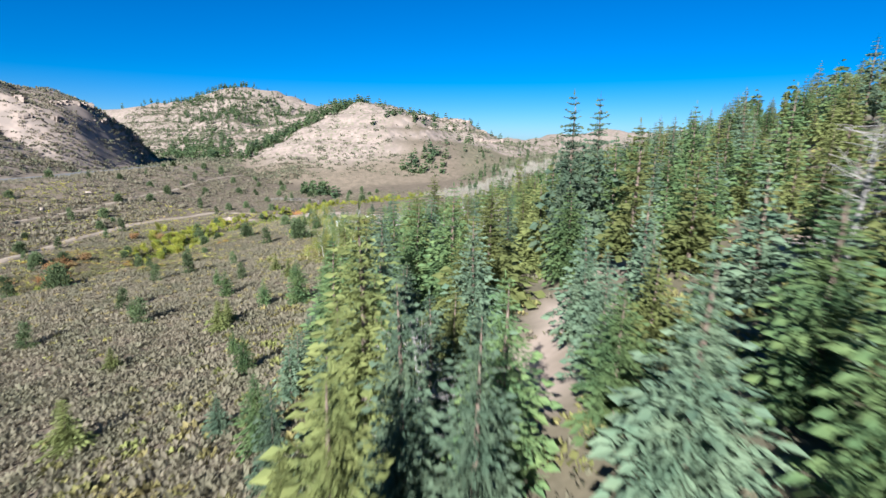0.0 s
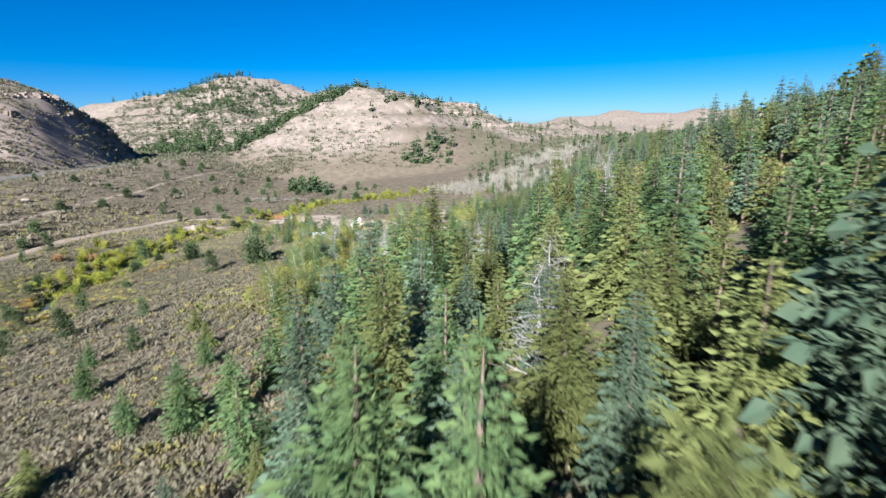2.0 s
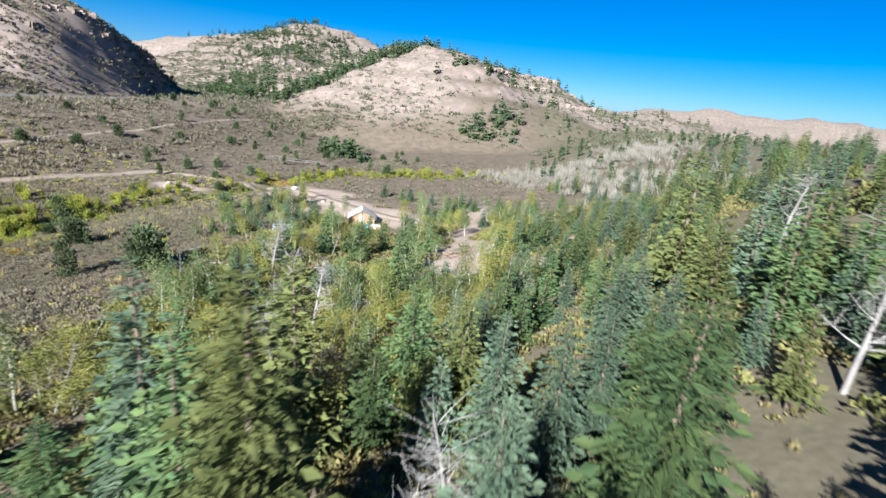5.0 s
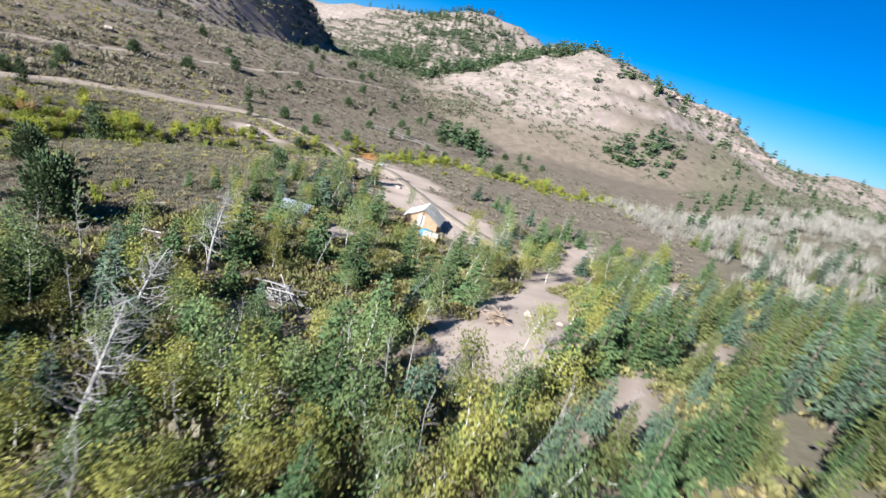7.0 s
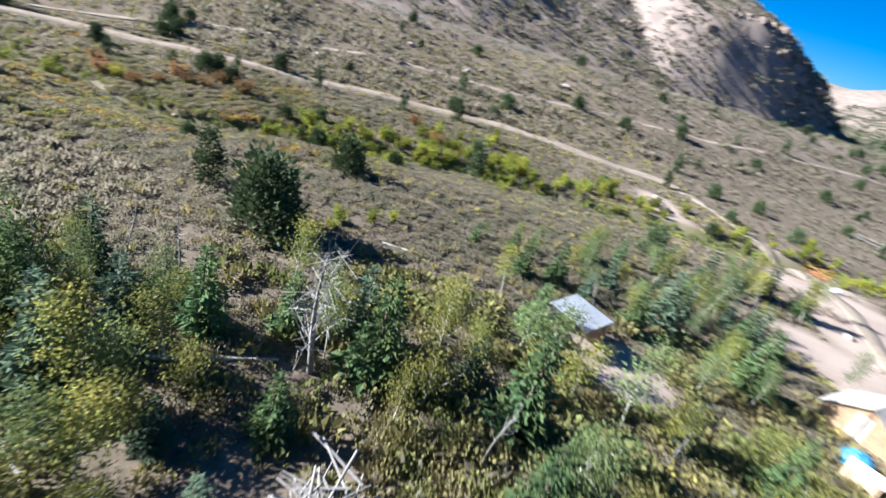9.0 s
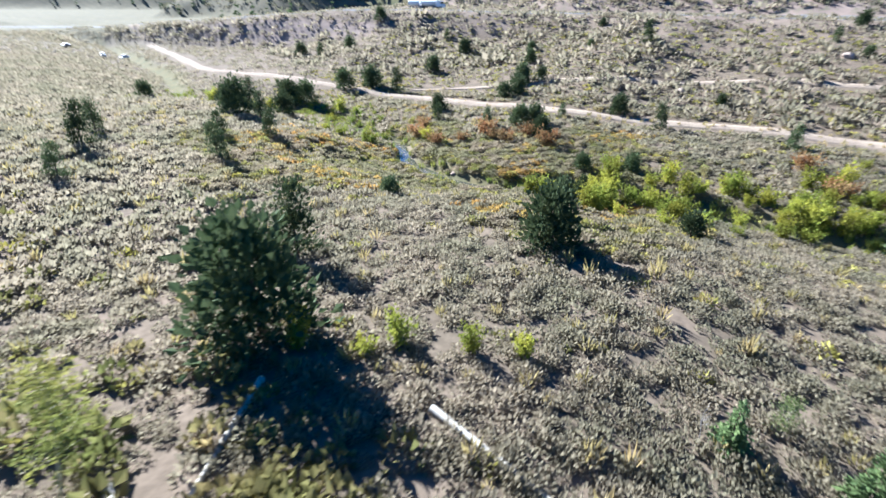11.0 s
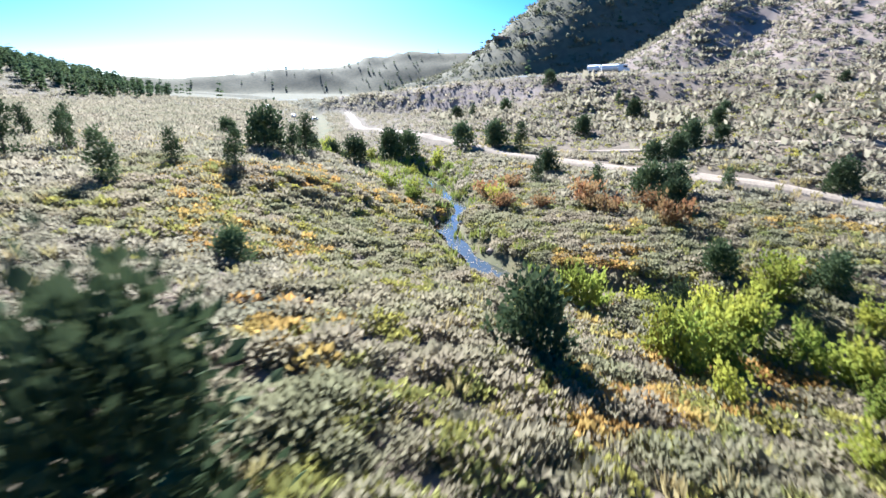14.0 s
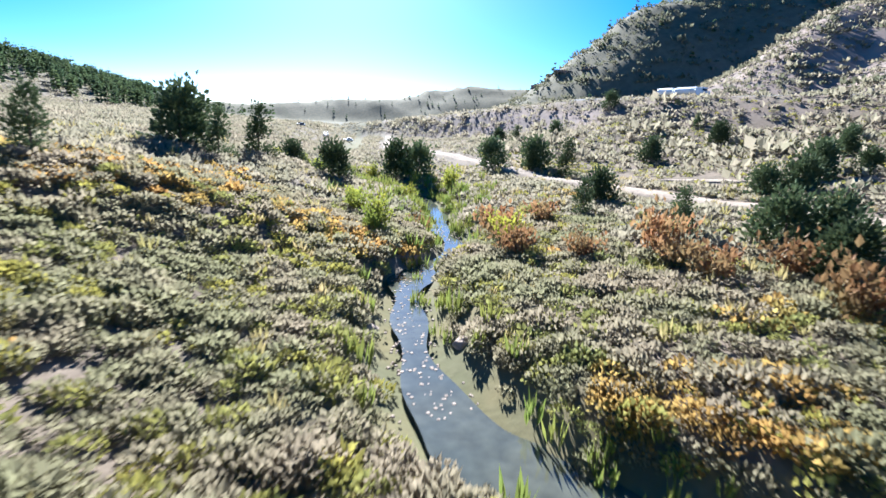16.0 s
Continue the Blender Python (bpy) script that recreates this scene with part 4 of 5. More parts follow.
aspens = [make_broadleaf("aspen_tree", "slender aspen with yellow-green autumn leaves", "aspen", 71, 6.0, 1.6, ASPEN, PALE, 1200, 14, size=0.155, group="aspens round the clearing"),
          make_broadleaf("aspen_tree", "short young aspen with yellowing leaves", "aspen", 72, 4.4, 1.7, ASPEN, PALE, 1200, 14, lo=0.22, size=0.155, group="aspens round the clearing"),
          make_broadleaf("aspen_tree", "pale-stemmed aspen with thin green leaves", "aspen", 73, 7.0, 1.6, ASPEN_GREEN, PALE, 1200, 14, size=0.155, group="aspens round the clearing", lean=0.5),
          make_broadleaf("aspen_tree", "bare dead aspen with a grey-white stem", "aspen", 74, 6.5, 1.2, ASPEN, DEAD, 0, 16, group="aspens round the clearing", lean=0.6),
          make_broadleaf("aspen_tree", "bushy low aspen with green leaves", "aspen", 75, 4.5, 1.8, ASPEN_GREEN, PALE, 1200, 14, lo=0.2, size=0.155, group="aspens round the clearing"),
          make_broadleaf("aspen_tree", "low aspen thicket with olive-yellow leaves", "aspen", 76, 4.0, 1.9, ASPEN, PALE, 1200, 14, lo=0.15, size=0.155, group="aspens round the clearing")]
for x, y in np.vstack([spread(165, (-36, 6, 88, 142), 1.45, grove, 14), spread(130, (-21, 3, 74, 94), 1.25, grove, 24)]):
    d, free = room(x, y)
    s = min(rng.uniform(0.36, 0.66), free / 7.5)
    if s > 0.2:
        plant(aspens, x, y, s, rng.uniform(0, 6.28), 0.05, 9)
retire(aspens)
saplings = [make_conifer("young_fir", "bushy young conifer in the grove", 81, 4.5, 1.35, FIR, 15, 10, 3),
            make_conifer("young_spruce", "small blue-green spruce in the grove", 82, 4.0, 1.2, SPRUCE, 14, 10, 3)]
for x, y in spread(110, (-36, 6, 70, 150), 1.9, lambda x, y: max(grove(x, y), 0.25 if x > -24 and y < 90 else 0), 15):
    d, free = room(x, y)
    s = min(rng.uniform(0.45, 0.95), free / 5)
    if s > 0.25:
        plant(saplings, x, y, s, rng.uniform(0, 6.28))
retire(saplings)


# undergrowth below the trees
def under_keep(x, y):
    f = x - np.interp(y, FOOT_Y, FOOT_X)
    wood = np.maximum(sstep(-10, 0, f), ((y > 72) & (y < 140) & (x > -26)) * 1.0)
    return wood * (1 - bare_at(x, y)) * np.clip(0.6 + 0.7 * fbm(x, y, 7, 2, 81), 0.05, 1)


sow("undergrowth", "mixed green and yellowing undergrowth below the trees", "undergrowth", ASPEN_UNDER, 12000, (-28, 32, 4, 140), under_keep, mound(12, 22, 0.24), 0.5, 1.5, 66)


def thicket(x, y):
    return ((y > 72) & (y < 122) & (x > -22 - 0.5 * np.clip(y - 96, 0, 20)) & (x < 9)) * (1 - bare_at(x, y)) * np.clip(0.6 + 0.8 * fbm(x, y, 6, 2, 83), 0, 1)


sow("shrub_thicket", "tangled olive and yellow shrubs between the aspens", "shrubs", ASPEN_UNDER, 3300, (-34, 9, 72, 122), thicket, mound(22, 100, 0.11), 0.9, 2.1, 73)


sow("meadow_brush", "low yellow-green willow brush along the upper creek", "brush", WILLOW, 3600, (-66, 8, 150, 205), lambda x, y: np.exp(-(off_line(x, y, ((-51, 150), (-41, 172), (-25, 179), (-2, 192))) / 4.5) ** 2) * np.clip(0.7 + 0.7 * fbm(x, y, 8, 2, 84), 0, 1) * (1 - bare_at(x, y)), mound(24, 24, 0.26), 0.7, 1.7, 74)


# leafless aspens beyond the clearing: joined
def bare_keep(x, y):
    return np.exp(-(off_line(x, y, ((-2, 186), (10, 172), (20, 158), (20, 136))) / 7) ** 2) + 0.8 * np.exp(-(off_line(x, y, ((14, 186), (28, 192), (34, 215))) / 8) ** 2)


sow("bare_aspens", "stand of leafless grey aspens on the lower slope", "aspens", TWIG, 2600, (-20, 50, 125, 230), bare_keep, tuft(13, 34, 2.6, 0.62, 0.36, 0.022), 1.8, 3.4, 67)

# ---- the camp and other made things ----
def solid(kind, size, at=(0, 0, 0), turn=(0, 0, 0), bevel=0.0, sides=10, top=1.0):
    """A box or a tapered round bar as a bmesh: size in metres, centre, turn in degrees."""
    bm = bmesh.new()
    if kind == "box":
        bmesh.ops.create_cube(bm, size=1)
    else:
        bmesh.ops.create_cone(bm, cap_ends=True, segments=sides, radius1=0.5, radius2=0.5 * top, depth=1)
    bmesh.ops.scale(bm, vec=size, verts=bm.verts)
    if bevel:
        bmesh.ops.bevel(bm, geom=bm.edges[:], offset=bevel, segments=2, affect="EDGES", profile=0.6)
    bmesh.ops.transform(bm, matrix=pose(*at, *turn), verts=bm.verts)
    return bm


def piece(name, bms, mat, parent, label=""):
    me = bpy.data.meshes.new(name)
    whole = bmesh.new()
    for bm in bms if isinstance(bms, list) else [bms]:
        bm.to_mesh(me)
        whole.from_mesh(me)
        bm.free()
    whole.to_mesh(me)
    whole.free()
    me.materials.append(mat)
    return part(name, me, parent, label)


CANVAS = material("white canvas", (0.78, 0.74, 0.66), (0.66, 0.62, 0.55), 0.7, 0.85, 0.01, 0.08)
TAN = material("tan canvas", (0.62, 0.44, 0.27), (0.52, 0.37, 0.23), 0.6, 0.9, 0.01, 0.08)
TARP = material("blue tarpaulin", (0.04, 0.16, 0.30), (0.06, 0.22, 0.30), 0.4, 0.5, 0.02, 0.1)
TIN = material("weathered sheet metal", (0.66, 0.68, 0.70), (0.56, 0.57, 0.60), 0.8, 0.5, 0.0, 0.1, 0.0)
PLANK = material("weathered planks", (0.30, 0.22, 0.16), (0.22, 0.165, 0.12), 0.4, 0.9, 0.01, 0.04)
RUST = material("orange-brown timber", (0.42, 0.20, 0.09), (0.32, 0.15, 0.07), 0.4, 0.85, 0.01, 0.06)
WHITE = material("white paint", (0.78, 0.79, 0.78), (0.70, 0.71, 0.70), 1.0, 0.35)
BLACK = material("black rubber", (0.025, 0.025, 0.025), (0.035, 0.035, 0.035), 0.2, 0.8)
STEEL = material("brushed steel", (0.55, 0.57, 0.58), (0.48, 0.50, 0.51), 0.6, 0.3, metal=0.9)
GLASS = material("dark glass", (0.02, 0.025, 0.03), (0.025, 0.03, 0.035), 1.0, 0.08)
GREY = material("grey paint", (0.20, 0.21, 0.22), (0.16, 0.17, 0.18), 0.6, 0.5)


def sheet(corners, thick, n=8, sag=0.0, seed=1):
    """A slightly slack sheet between four corners, with thickness."""
    a, b, c, d = (Vector(p) for p in corners)
    r = random.Random(seed)
    bm = bmesh.new()
    nor = (b - a).cross(d - a).normalized()
    rows = []
    for i in range(n + 1):
        u = i / n
        row = []
        for j in range(n + 1):
            w = j / n
            p = a.lerp(b, u).lerp(d.lerp(c, u), w)
            p -= nor * sag * (1 - abs(2 * u - 1) ** 2) * (1 - abs(2 * w - 1) ** 2) + nor * r.uniform(-0.01, 0.01)
            row.append(bm.verts.new(p))
        rows.append(row)
    for i in range(n):
        for j in range(n):
            bm.faces.new((rows[i][j], rows[i + 1][j], rows[i + 1][j + 1], rows[i][j + 1]))
    bmesh.ops.solidify(bm, geom=bm.faces[:], thickness=thick)
    return bm


def ground_z(x, y):
    return float(land(x, y))


def wall_tent(x, y, turn):
    t = thing("wall_tent", "white canvas wall tent with tan end walls on bare dirt", "tent", pose(x, y, ground_z(x, y), 0, 0, turn))
    w, l, eave, top = 1.75, 1.7, 1.15, 2.25
    for s in (-1, 1):
        piece("roof_panel", sheet(((0, -l - 0.2, top), (0, l + 0.2, top), (s * (w + 0.25), l + 0.2, eave - 0.12), (s * (w + 0.25), -l - 0.2, eave - 0.12)), 0.02, 8, 0.05 * s), CANVAS, t, "sun-bleached white canvas")
        piece("side_wall", sheet(((s * w, -l, -0.15), (s * w, l, -0.15), (s * w, l, eave), (s * w, -l, eave)), 0.02, 6, 0.03), TAN, t)
        gable = bmesh.new()
        ring = [gable.verts.new((q, s * l, h)) for q, h in ((-w, -0.15), (w, -0.15), (w, eave), (0, top - 0.04), (-w, eave))]
        gable.faces.new(ring)
        bmesh.ops.solidify(gable, geom=gable.faces[:], thickness=0.02)
        piece("end_wall", gable, TAN, t, "tan canvas end wall")
        piece("pole", solid("bar", (0.07, 0.07, top + 0.2), (0, s * (l + 0.1), top / 2)), PLANK, t)
        for q in (-1, 1):
            piece("guy_rope", solid("bar", (0.02, 0.02, 1.5), (q * (w + 0.75), s * l, 0.5), (0, q * -45, 0), sides=5), PLANK, t)
    piece("door_flap", sheet(((-0.45, -l - 0.03, 0.0), (0.35, -l - 0.03, 0.0), (0.3, -l - 0.03, 1.7), (-0.4, -l - 0.03, 1.7)), 0.02, 4), CANVAS, t)
    return t


wall_tent(-18.7, 126.2, 18)


def tin_hut(x, y, turn):
    t = thing("lean_to_shelter", "small shelter with a weathered sheet-metal roof among aspens", "shelter", pose(x, y, ground_z(x, y), 0, 0, turn))
    for i in range(6):
        x0 = -1.5 + i * 0.5
        bm = bmesh.new()
        prof = [(x0 + k * 0.0625, 0.025 * (1 if k % 2 else -1)) for k in range(9)]
        lo = [bm.verts.new((px, -1.2, 1.75 + pz)) for px, pz in prof]
        hi = [bm.verts.new((px, 1.2, 2.15 + pz)) for px, pz in prof]
        for k in range(8):
            bm.faces.new((lo[k], lo[k + 1], hi[k + 1], hi[k]))
        bmesh.ops.solidify(bm, geom=bm.faces[:], thickness=0.012)
        piece("roof_sheet", bm, TIN, t)
    for px, py, h in ((-1.4, -1.1, 1.75), (1.4, -1.1, 1.75), (-1.4, 1.1, 2.1), (1.4, 1.1, 2.1), (0, 1.1, 2.1)):
        piece("post", solid("bar", (0.12, 0.12, h + 0.3), (px, py, h / 2 - 0.15), sides=8), PLANK, t)
    for i in range(9):
        piece("wall_board", solid("box", (0.03, 0.24, 1.7), (-1.46, -1.0 + i * 0.25, 0.75), bevel=0.005), WHITE if i < 6 else PLANK, t)
    for i in range(10):
        piece("back_board", solid("box", (0.28, 0.03, 1.9), (-1.3 + i * 0.29, 1.17, 0.85), bevel=0.005), PLANK, t)
    return t


tin_hut(-22.2, 110.0, 25).scale = (0.78, 0.78, 0.68)


def crate(x, y, turn):
    t = thing("storage_box", "tan wooden storage box with a hinged lid beside the tent", "box", pose(x, y, ground_z(x, y), 0, 0, turn))
    piece("body", solid("box", (1.3, 0.9, 0.8), (0, 0, 0.35), bevel=0.03), TAN, t)
    piece("lid", solid("box", (1.4, 1.0, 0.08), (0, 0, 0.8), (3, 0, 0), 0.02), CANVAS, t, "pale canvas-covered lid")
    for s in (-1, 1):
        piece("batten", solid("box", (0.08, 0.03, 0.75), (s * 0.5, -0.465, 0.36), bevel=0.005), PLANK, t)


crate(-15.2, 121.2, 30)


def tarp_heap(x, y, mat, label, w, h, seed):
    n = 14
    bm = bmesh.new()
    r = random.Random(seed)
    grid = [[bm.verts.new((w * (i / n - 0.5), w * 0.8 * (j / n - 0.5),
                           h * max(0, (1 - (2 * i / n - 1) ** 2) * (1 - (2 * j / n - 1) ** 2)) ** 0.45 + r.uniform(-0.05, 0.05) - 0.05)) for j in range(n + 1)] for i in range(n + 1)]
    for i in range(n):
        for j in range(n):
            bm.faces.new((grid[i][j], grid[i + 1][j], grid[i + 1][j + 1], grid[i][j + 1]))
    me = bpy.data.meshes.new("tarp")
    bm.to_mesh(me)
    me.materials.append(mat)
    ob = tagged(new("covered_gear", me), label, "tarp")
    ob.matrix_basis = pose(x, y, ground_z(x, y), 0, 0, 20 * seed)


tarp_heap(-16.4, 122.6, TARP, "blue tarpaulin draped over camp gear", 1.4, 0.8, 2)
tarp_heap(-9.5, 127.5, GREY, "grey tarpaulin over a heap of camp gear", 1.6, 0.7, 3)
tarp_heap(-40.5, 150, WHITE, "pale sheet draped over stacked gear", 1.2, 0.6, 4)


def bar_between(a, b, r0, r1, sides=7):
    a, b = np.asarray(a, float), np.asarray(b, float)
    mid = (a + b) / 2 + np.array([0, 0, 0.02])
    return tube(np.stack([a, mid, b]), (r0, (r0 + r1) / 2, r1), sides)


def stick_pile(name, label, category, x, y, count, size, mat, seed, flat=0.4):
    r = np.random.default_rng(seed)
    t = thing(name, label, category, pose(x, y, ground_z(x, y)))
    for k in range(count):
        a, e = r.uniform(0, 6.28), r.normal() * 0.25
        c = r.normal(size=3) * [size * 0.3, size * 0.3, 0] + [0, 0, abs(r.normal()) * size * flat * 0.5 + 0.06]
        w = np.array([math.cos(a), math.sin(a), e * 0.6]) * size * r.uniform(0.3, 0.7)
        c[2] = max(c[2], abs(w[2]) + 0.02)
        rad = r.uniform(0.02, 0.05)
        part("log", mesh_of("log", *bar_between(c - w, c + w, rad, rad * 0.7), mat, True), t)


stick_pile("log_pile", "heap of grey split logs and branches", "log pile", -11.7, 98.4, 46, 1.5, DEAD, 3)
stick_pile("brush_pile", "brown pile of cut branches in the dirt clearing", "brush pile", -2.6, 105.8, 46, 0.95, PLANK, 4, 0.5)
stick_pile("brush_pile", "tangled grey pile of fallen branches", "brush pile", -6.5, 92.5, 26, 1.8, DEAD, 5, 0.3)
stick_pile("lumber_stack", "stack of orange-brown sawn timber beside the dirt yard", "lumber", -45.5, 153.5, 30, 1.9, RUST, 6, 0.6)
stick_pile("lumber_stack", "loose weathered boards on the dirt yard", "lumber", -33, 141, 12, 1.4, PLANK, 7, 0.2)

for k, (x, y, L, a, mat) in enumerate(((-14, 91, 5, 40, DEAD), (-17, 95, 4, 100, PALE), (-19, 93, 5, 20, PALE), (-9, 103, 4, 150, DEAD), (-21, 100, 6, 70, PALE), (-24, 98, 4, 30, PALE), (-4, 88, 6, 60, DEAD),
                                       (2, 86, 5, 130, DEAD), (4, 93, 6, 10, PALE), (-27, 103, 4, 80, PALE), (-12, 107, 3, 50, DEAD), (12, 60, 5, 30, DEAD), (10, 40, 5, 75, DEAD))):
    w = np.array([math.cos(radians(a)), math.sin(radians(a))]) * L / 2
    e0, e1 = (x - w[0], y - w[1]), (x + w[0], y + w[1])
    ob = new("fallen_log", mesh_of("fallen log", *bar_between((*e0, ground_z(*e0) + 0.09), (*e1, ground_z(*e1) + 0.06), 0.10, 0.05), mat, True))
    tagged(ob, "fallen bare log lying in the undergrowth", "log", "fallen logs")


def snag(x, y, h, lean, seed):
    """A standing dead tree with bare limbs."""
    r = np.random.default_rng(seed)
    t = thing("dead_tree", "standing dead tree with bare grey limbs", "dead tree", pose(x, y, ground_z(x, y), lean * math.cos(seed), lean * math.sin(seed), 0), "dead trees")
    (v, f), path = trunk_mesh(seed, h, 0.02 * h, 0.3)
    part("trunk", mesh_of("snag trunk", v, f, DEAD, True), t)
    limb, tips = limbs(r, path, h, 26, 0.2, 0.3 * h, 0.035, 0.3)
    twigs = []
    for q in tips:
        for _ in range(3):
            p = q[2] + r.normal(size=3) * 0.05
            twigs.append(tube(np.stack([p, p + r.normal(size=3) * [0.3, 0.3, 0.2] + [0, 0, 0.2], p + r.normal(size=3) * [0.5, 0.5, 0.3] + [0, 0, 0.45]]), (0.014, 0.01, 0.005), 3))
    part("branchwork", mesh_of("snag limbs", *join(limb + twigs), DEAD), t)


for k, (x, y, h, lean) in enumerate(((13.5, 20, 6, 5), (15, 17, 5, 10), (7.5, 58, 8, 4), (5.5, 52, 5, 6), (4.2, 46, 5, 8), (9, 66, 7, 5), (-8, 101, 6, 22), (-13, 103, 5, 6), (-17, 98, 5, 8), (-12, 90, 5, 12),
                                     (-8, 86, 5, 18), (3.2, 68, 5, 5), (-6, 78, 5, 8), (14, 75, 5, 4), (18, 90, 5, 5), (-21, 104, 5, 15), (1, 17, 5, 5))):
    if room(x, y)[1] > h + 0.5:
        snag(x, y, h, lean, 100 + k)


def boulder(x, y, s, seed):
    bm = bmesh.new()
    bmesh.ops.create_icosphere(bm, subdivisions=3, radius=s)
    for v in bm.verts:
        q = v.co / s
        v.co *= 1 + 0.35 * noise.noise(q * 1.3 + Vector((seed, 0, 0))) + 0.12 * noise.noise(q * 4 + Vector((0, seed, 0)))
        v.co.z *= 0.65
    me = bpy.data.meshes.new("boulder")
    bm.to_mesh(me)
    bm.free()
    me.materials.append(STONE)
    ob = tagged(new("boulder", me), "tan sandstone boulder on bare ground", "boulder", "boulders")
    ob.matrix_basis = pose(x, y, ground_z(x, y) + 0.2 * s, 0, 0, 50 * seed)


for k, (x, y, s) in enumerate(((-57, 139, 1.0), (-58.5, 138, 0.7), (-55.5, 137.6, 0.6), (-59.8, 140, 0.5), (-1.5, 109, 0.35), (-3.2, 107, 0.3), (-4, 112, 0.28), (0.5, 108.5, 0.2), (-30, 139, 0.4), (-26, 137, 0.35),
                               (-85, 95, 0.6), (-88, 100, 0.5), (-95, 120, 0.8), (-100, 110, 0.7), (-84, 88, 0.4), (-98, 140, 0.9), (-103, 128, 0.6), (-53.9, 84.4, 0.22), (-52.2, 82.5, 0.2), (-54.4, 80.5, 0.25))):
    boulder(x, y, s, k + 1)

# broken sandstone ledges on the hills
r4 = np.random.default_rng(78)
block = np.array([[sx, sy, sz] for sz in (-0.5, 0.5) for sx, sy in ((-1, -0.6), (1, -0.6), (1, 0.6), (-1, 0.6))], float) * [0.5, 0.5, 0.6] + r4.normal(size=(8, 3)) * 0.09
block_faces = np.array([[4, 5, 6, 7], [0, 1, 5, 4], [1, 2, 6, 5], [2, 3, 7, 6], [3, 0, 4, 7]])
bx, by = r4.uniform(-150, 60, 16000), r4.uniform(330, 430, 16000)
bx, by = np.r_[bx, r4.uniform(-330, -230, 7000)], np.r_[by, r4.uniform(-190, -90, 7000)]
bx, by = np.r_[bx, r4.uniform(-230, -150, 7000)], np.r_[by, r4.uniform(60, 262, 7000)]
bz = land(bx, by)
on = (bz > 17) & (bz < 40) & (np.abs(np.mod(bz + 1.5 * fbm(bx, by, 60, 2, 86), 6.5) - 3) < 0.55) & (fbm(bx, by, 26, 2, 85) > -0.15)
bx, by, bz = bx[on], by[on], bz[on]
v, f = scatter(block, block_faces, np.column_stack([bx, by, bz + 0.1]), r4.gamma(4, 0.28, len(bx)) + 0.4, r4.normal(0.1, 0.5, len(bx)), r4.uniform(0.6, 1.3, len(bx)))
tagged(new("rock_ledges", mesh_of("rock ledges", v, f, LEDGE)), "broken pinkish sandstone ledges on the dry hills", "rock", kind="stuff")

# pebbles in the creek bed, added as pale dots for the ripples' glints
r3 = np.random.default_rng(77)
py = r3.uniform(70, 87, 450)
px = creek_x(py) + r3.normal(size=450) * 0.4
a = np.arange(6) * np.pi / 3
dome = np.concatenate([np.stack([np.cos(a), np.sin(a), a * 0 - 0.3], -1), np.stack([0.7 * np.cos(a), 0.7 * np.sin(a), a * 0 + 0.35], -1), [[0, 0, 0.5]]])
df = np.array([[i, (i + 1) % 6, (i + 1) % 6 + 6, i + 6] for i in range(6)] + [[6 + i, 6 + (i + 1) % 6, 12, 12] for i in range(6)])
pv, pf = scatter(dome, df[:6], np.column_stack([px, py, np.full(450, -0.31)]), r3.uniform(0.02, 0.065, 450), r3.uniform(0, 6.28, 450))
cap = scatter(dome, np.array([[6, 7, 8, 9], [6, 9, 10, 11]]), np.column_stack([px, py, np.full(450, -0.31)]), np.ones(450), np.zeros(450))[1]
tagged(new("creek_stones", mesh_of("creek stones", pv, np.concatenate([pf, cap]), STONE)), "small pale stones standing in for glints on the creek surface", "stones", kind="stuff")


def rail_fence(x0, y0, x1, y1, posts):
    t = thing("rail_fence", "old grey pole fence on the meadow", "fence", pose(x0, y0, 0))
    for k in range(posts):
        f = k / (posts - 1)
        x, y = x0 + f * (x1 - x0), y0 + f * (y1 - y0)
        piece("post", solid("bar", (0.14, 0.14, 1.5), (x - x0, y - y0, ground_z(x, y) + 0.45), (0, 4 * (k % 2), 0)), DEAD, t)
        if k < posts - 1:
            g = (k + 1) / (posts - 1)
            X, Y = x0 + g * (x1 - x0), y0 + g * (y1 - y0)
            for h in (0.5, 1.0):
                part("rail", mesh_of("rail", *bar_between((x - x0, y - y0, ground_z(x, y) + h), (X - x0, Y - y0, ground_z(X, Y) + h), 0.06, 0.05, 6), DEAD, True), t)


rail_fence(-62, 178, -48, 186, 6)


def wheel(parent, x, y, r, w):
    tyre = piece("wheel", solid("bar", (2 * r, 2 * r, w), (x, y, r), (90, 0, 0), 0.03, 16), BLACK, parent)
    piece("rim", solid("bar", (1.1 * r, 1.1 * r, w + 0.03), (x, y, r), (90, 0, 0), 0.0, 12), STEEL, tyre)


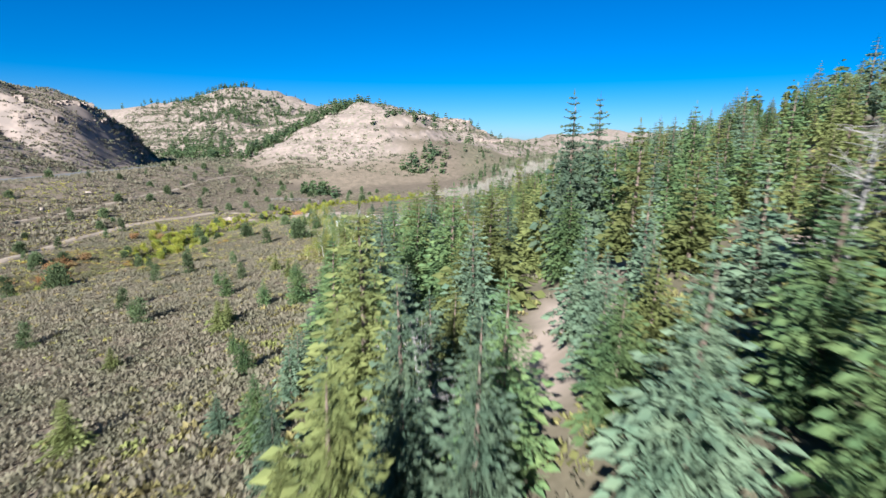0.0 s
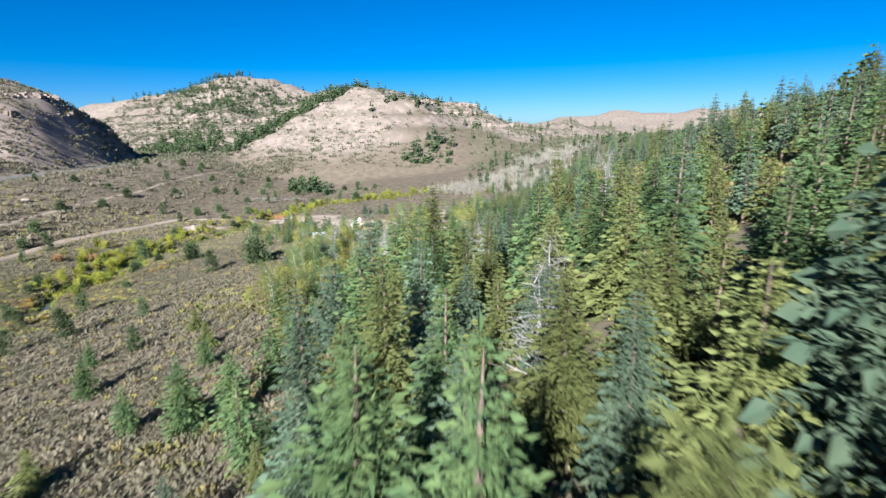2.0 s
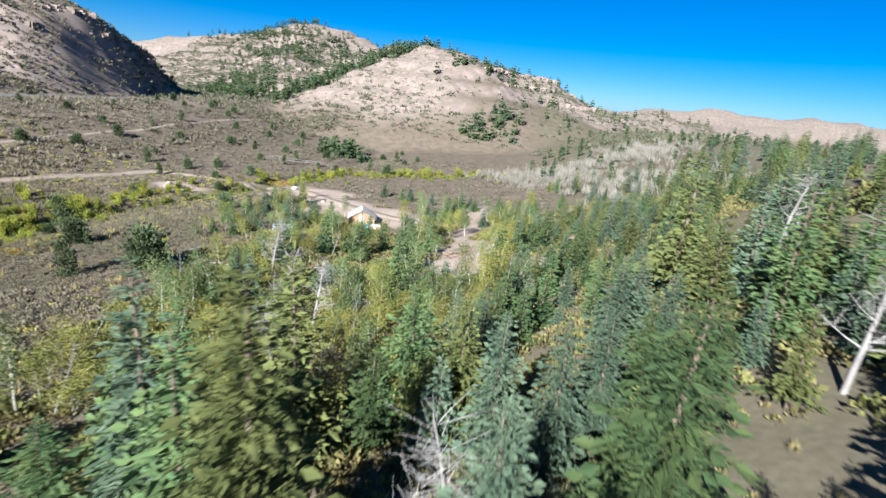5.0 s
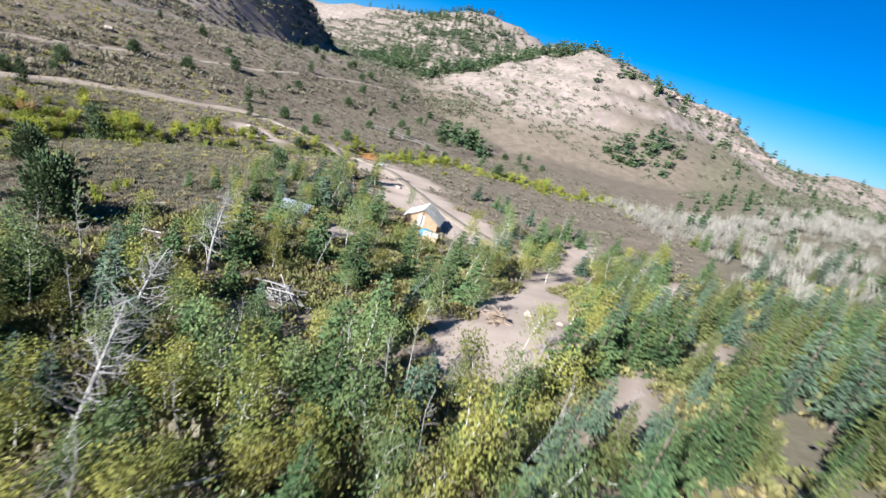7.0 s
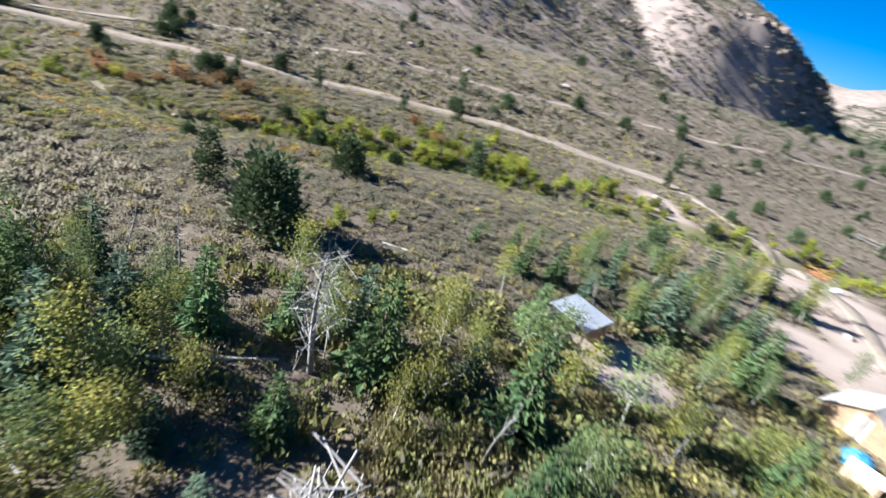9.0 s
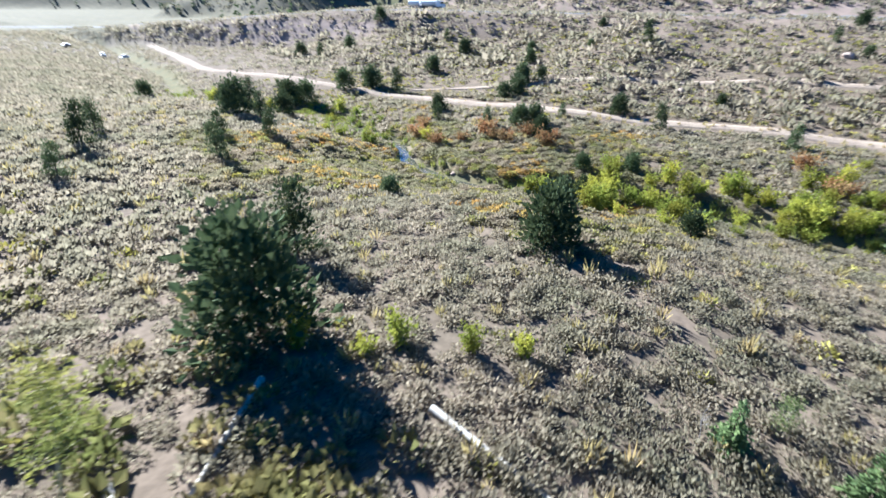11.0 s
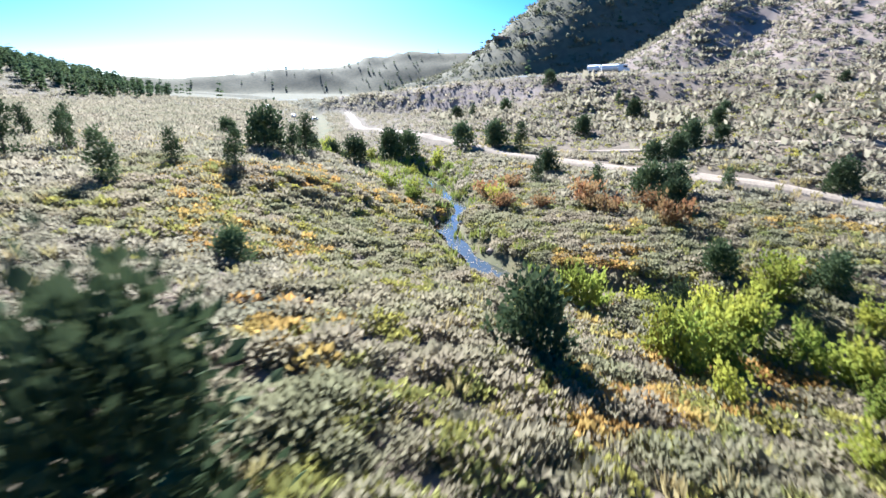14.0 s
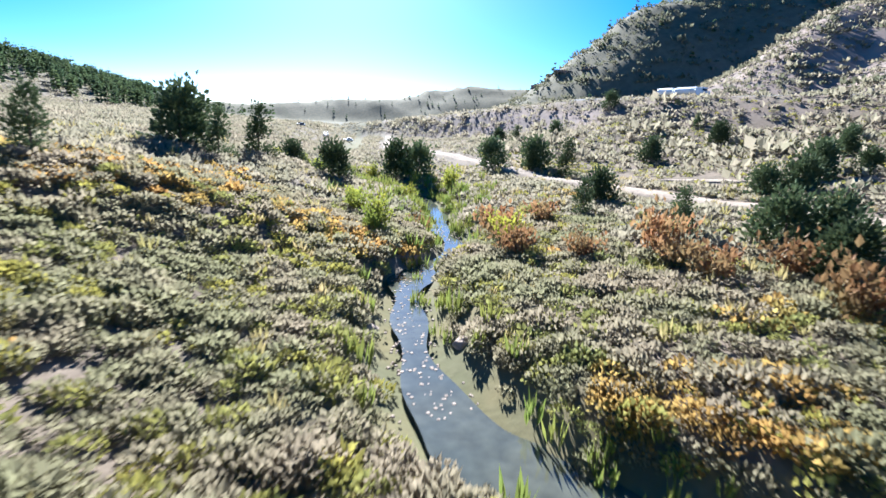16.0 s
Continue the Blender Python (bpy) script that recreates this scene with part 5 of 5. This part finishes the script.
def tanker_truck(x, y, z, turn):
    """A tractor with a tank trailer and a second one, parked on the highway."""
    t = thing("tanker_truck", "white truck with two tank trailers on the highway", "truck", pose(x, y, z, 0, 0, turn))
    piece("cab", [solid("box", (2.2, 2.4, 2.3), (6.6, 0, 1.9), bevel=0.15), solid("box", (1.3, 2.2, 1.2), (8.2, 0, 1.2), bevel=0.15)], WHITE, t)
    piece("windscreen", solid("box", (0.06, 2.0, 0.8), (7.72, 0, 2.35), (0, -12, 0), 0.02), GLASS, t)
    piece("chassis", solid("box", (17.5, 0.9, 0.25), (-0.4, 0, 0.95), bevel=0.03), GREY, t)
    for x0, L in ((1.2, 7.6), (-6.8, 6.0)):
        piece("tank", solid("bar", (2.2, 2.2, L), (x0, 0, 2.2), (0, 90, 0), 0.2, 20), WHITE, t, "long white cylindrical tank")
        for q in (-0.3, 0.3):
            piece("band", solid("bar", (2.24, 2.24, 0.08), (x0 + q * L, 0, 2.2), (0, 90, 0), 0.0, 20), STEEL, t)
    for wx in (8.0, 5.2, 4.0, -1.2, -2.3, -5.0, -8.6):
        for s in (-1, 1):
            wheel(t, wx, s * 1.0, 0.5, 0.35)
    t.scale = (1 / UNIT,) * 3


HX = float(line_x(36.0, HIGHWAY))
tanker_truck(HX - 0.5, 36.0, float(max(land(HX - 4, 36.0), land(HX + 4, 36.0), land(HX, 36.0))) + 0.2, 88)


def parked_car(x, y, turn, mat, label):
    t = thing("parked_car", label, "car", pose(x, y, ground_z(x, y) + 0.02, 0, 0, turn), "cars parked by the track")
    piece("body", solid("box", (4.4, 1.8, 0.7), (0, 0, 0.75), bevel=0.18), mat, t)
    piece("cabin", solid("box", (2.4, 1.6, 0.65), (-0.3, 0, 1.35), bevel=0.22), GLASS, t)
    piece("roof", solid("box", (1.9, 1.5, 0.08), (-0.3, 0, 1.68), bevel=0.03), mat, t)
    for wx in (1.35, -1.35):
        for s in (-1, 1):
            wheel(t, wx, s * 0.85, 0.34, 0.22)
    t.scale = (1 / UNIT,) * 3


parked_car(-80, -20, 20, WHITE, "white car parked beside the dirt track")
parked_car(-74, -16, 70, WHITE, "white pickup parked on the grassy flat")
parked_car(-70, -22, 40, GREY, "dark grey car parked on the grassy flat")


# ---- from plan units to metres ----
for ob in list(scene.objects):
    if ob.parent is None and ob.type in {"MESH", "EMPTY"}:
        ob.location = ob.location * UNIT
        if ob.type == "EMPTY":
            ob.scale = ob.scale * UNIT
        else:
            ob.data.transform(Matrix.Scale(UNIT, 4))
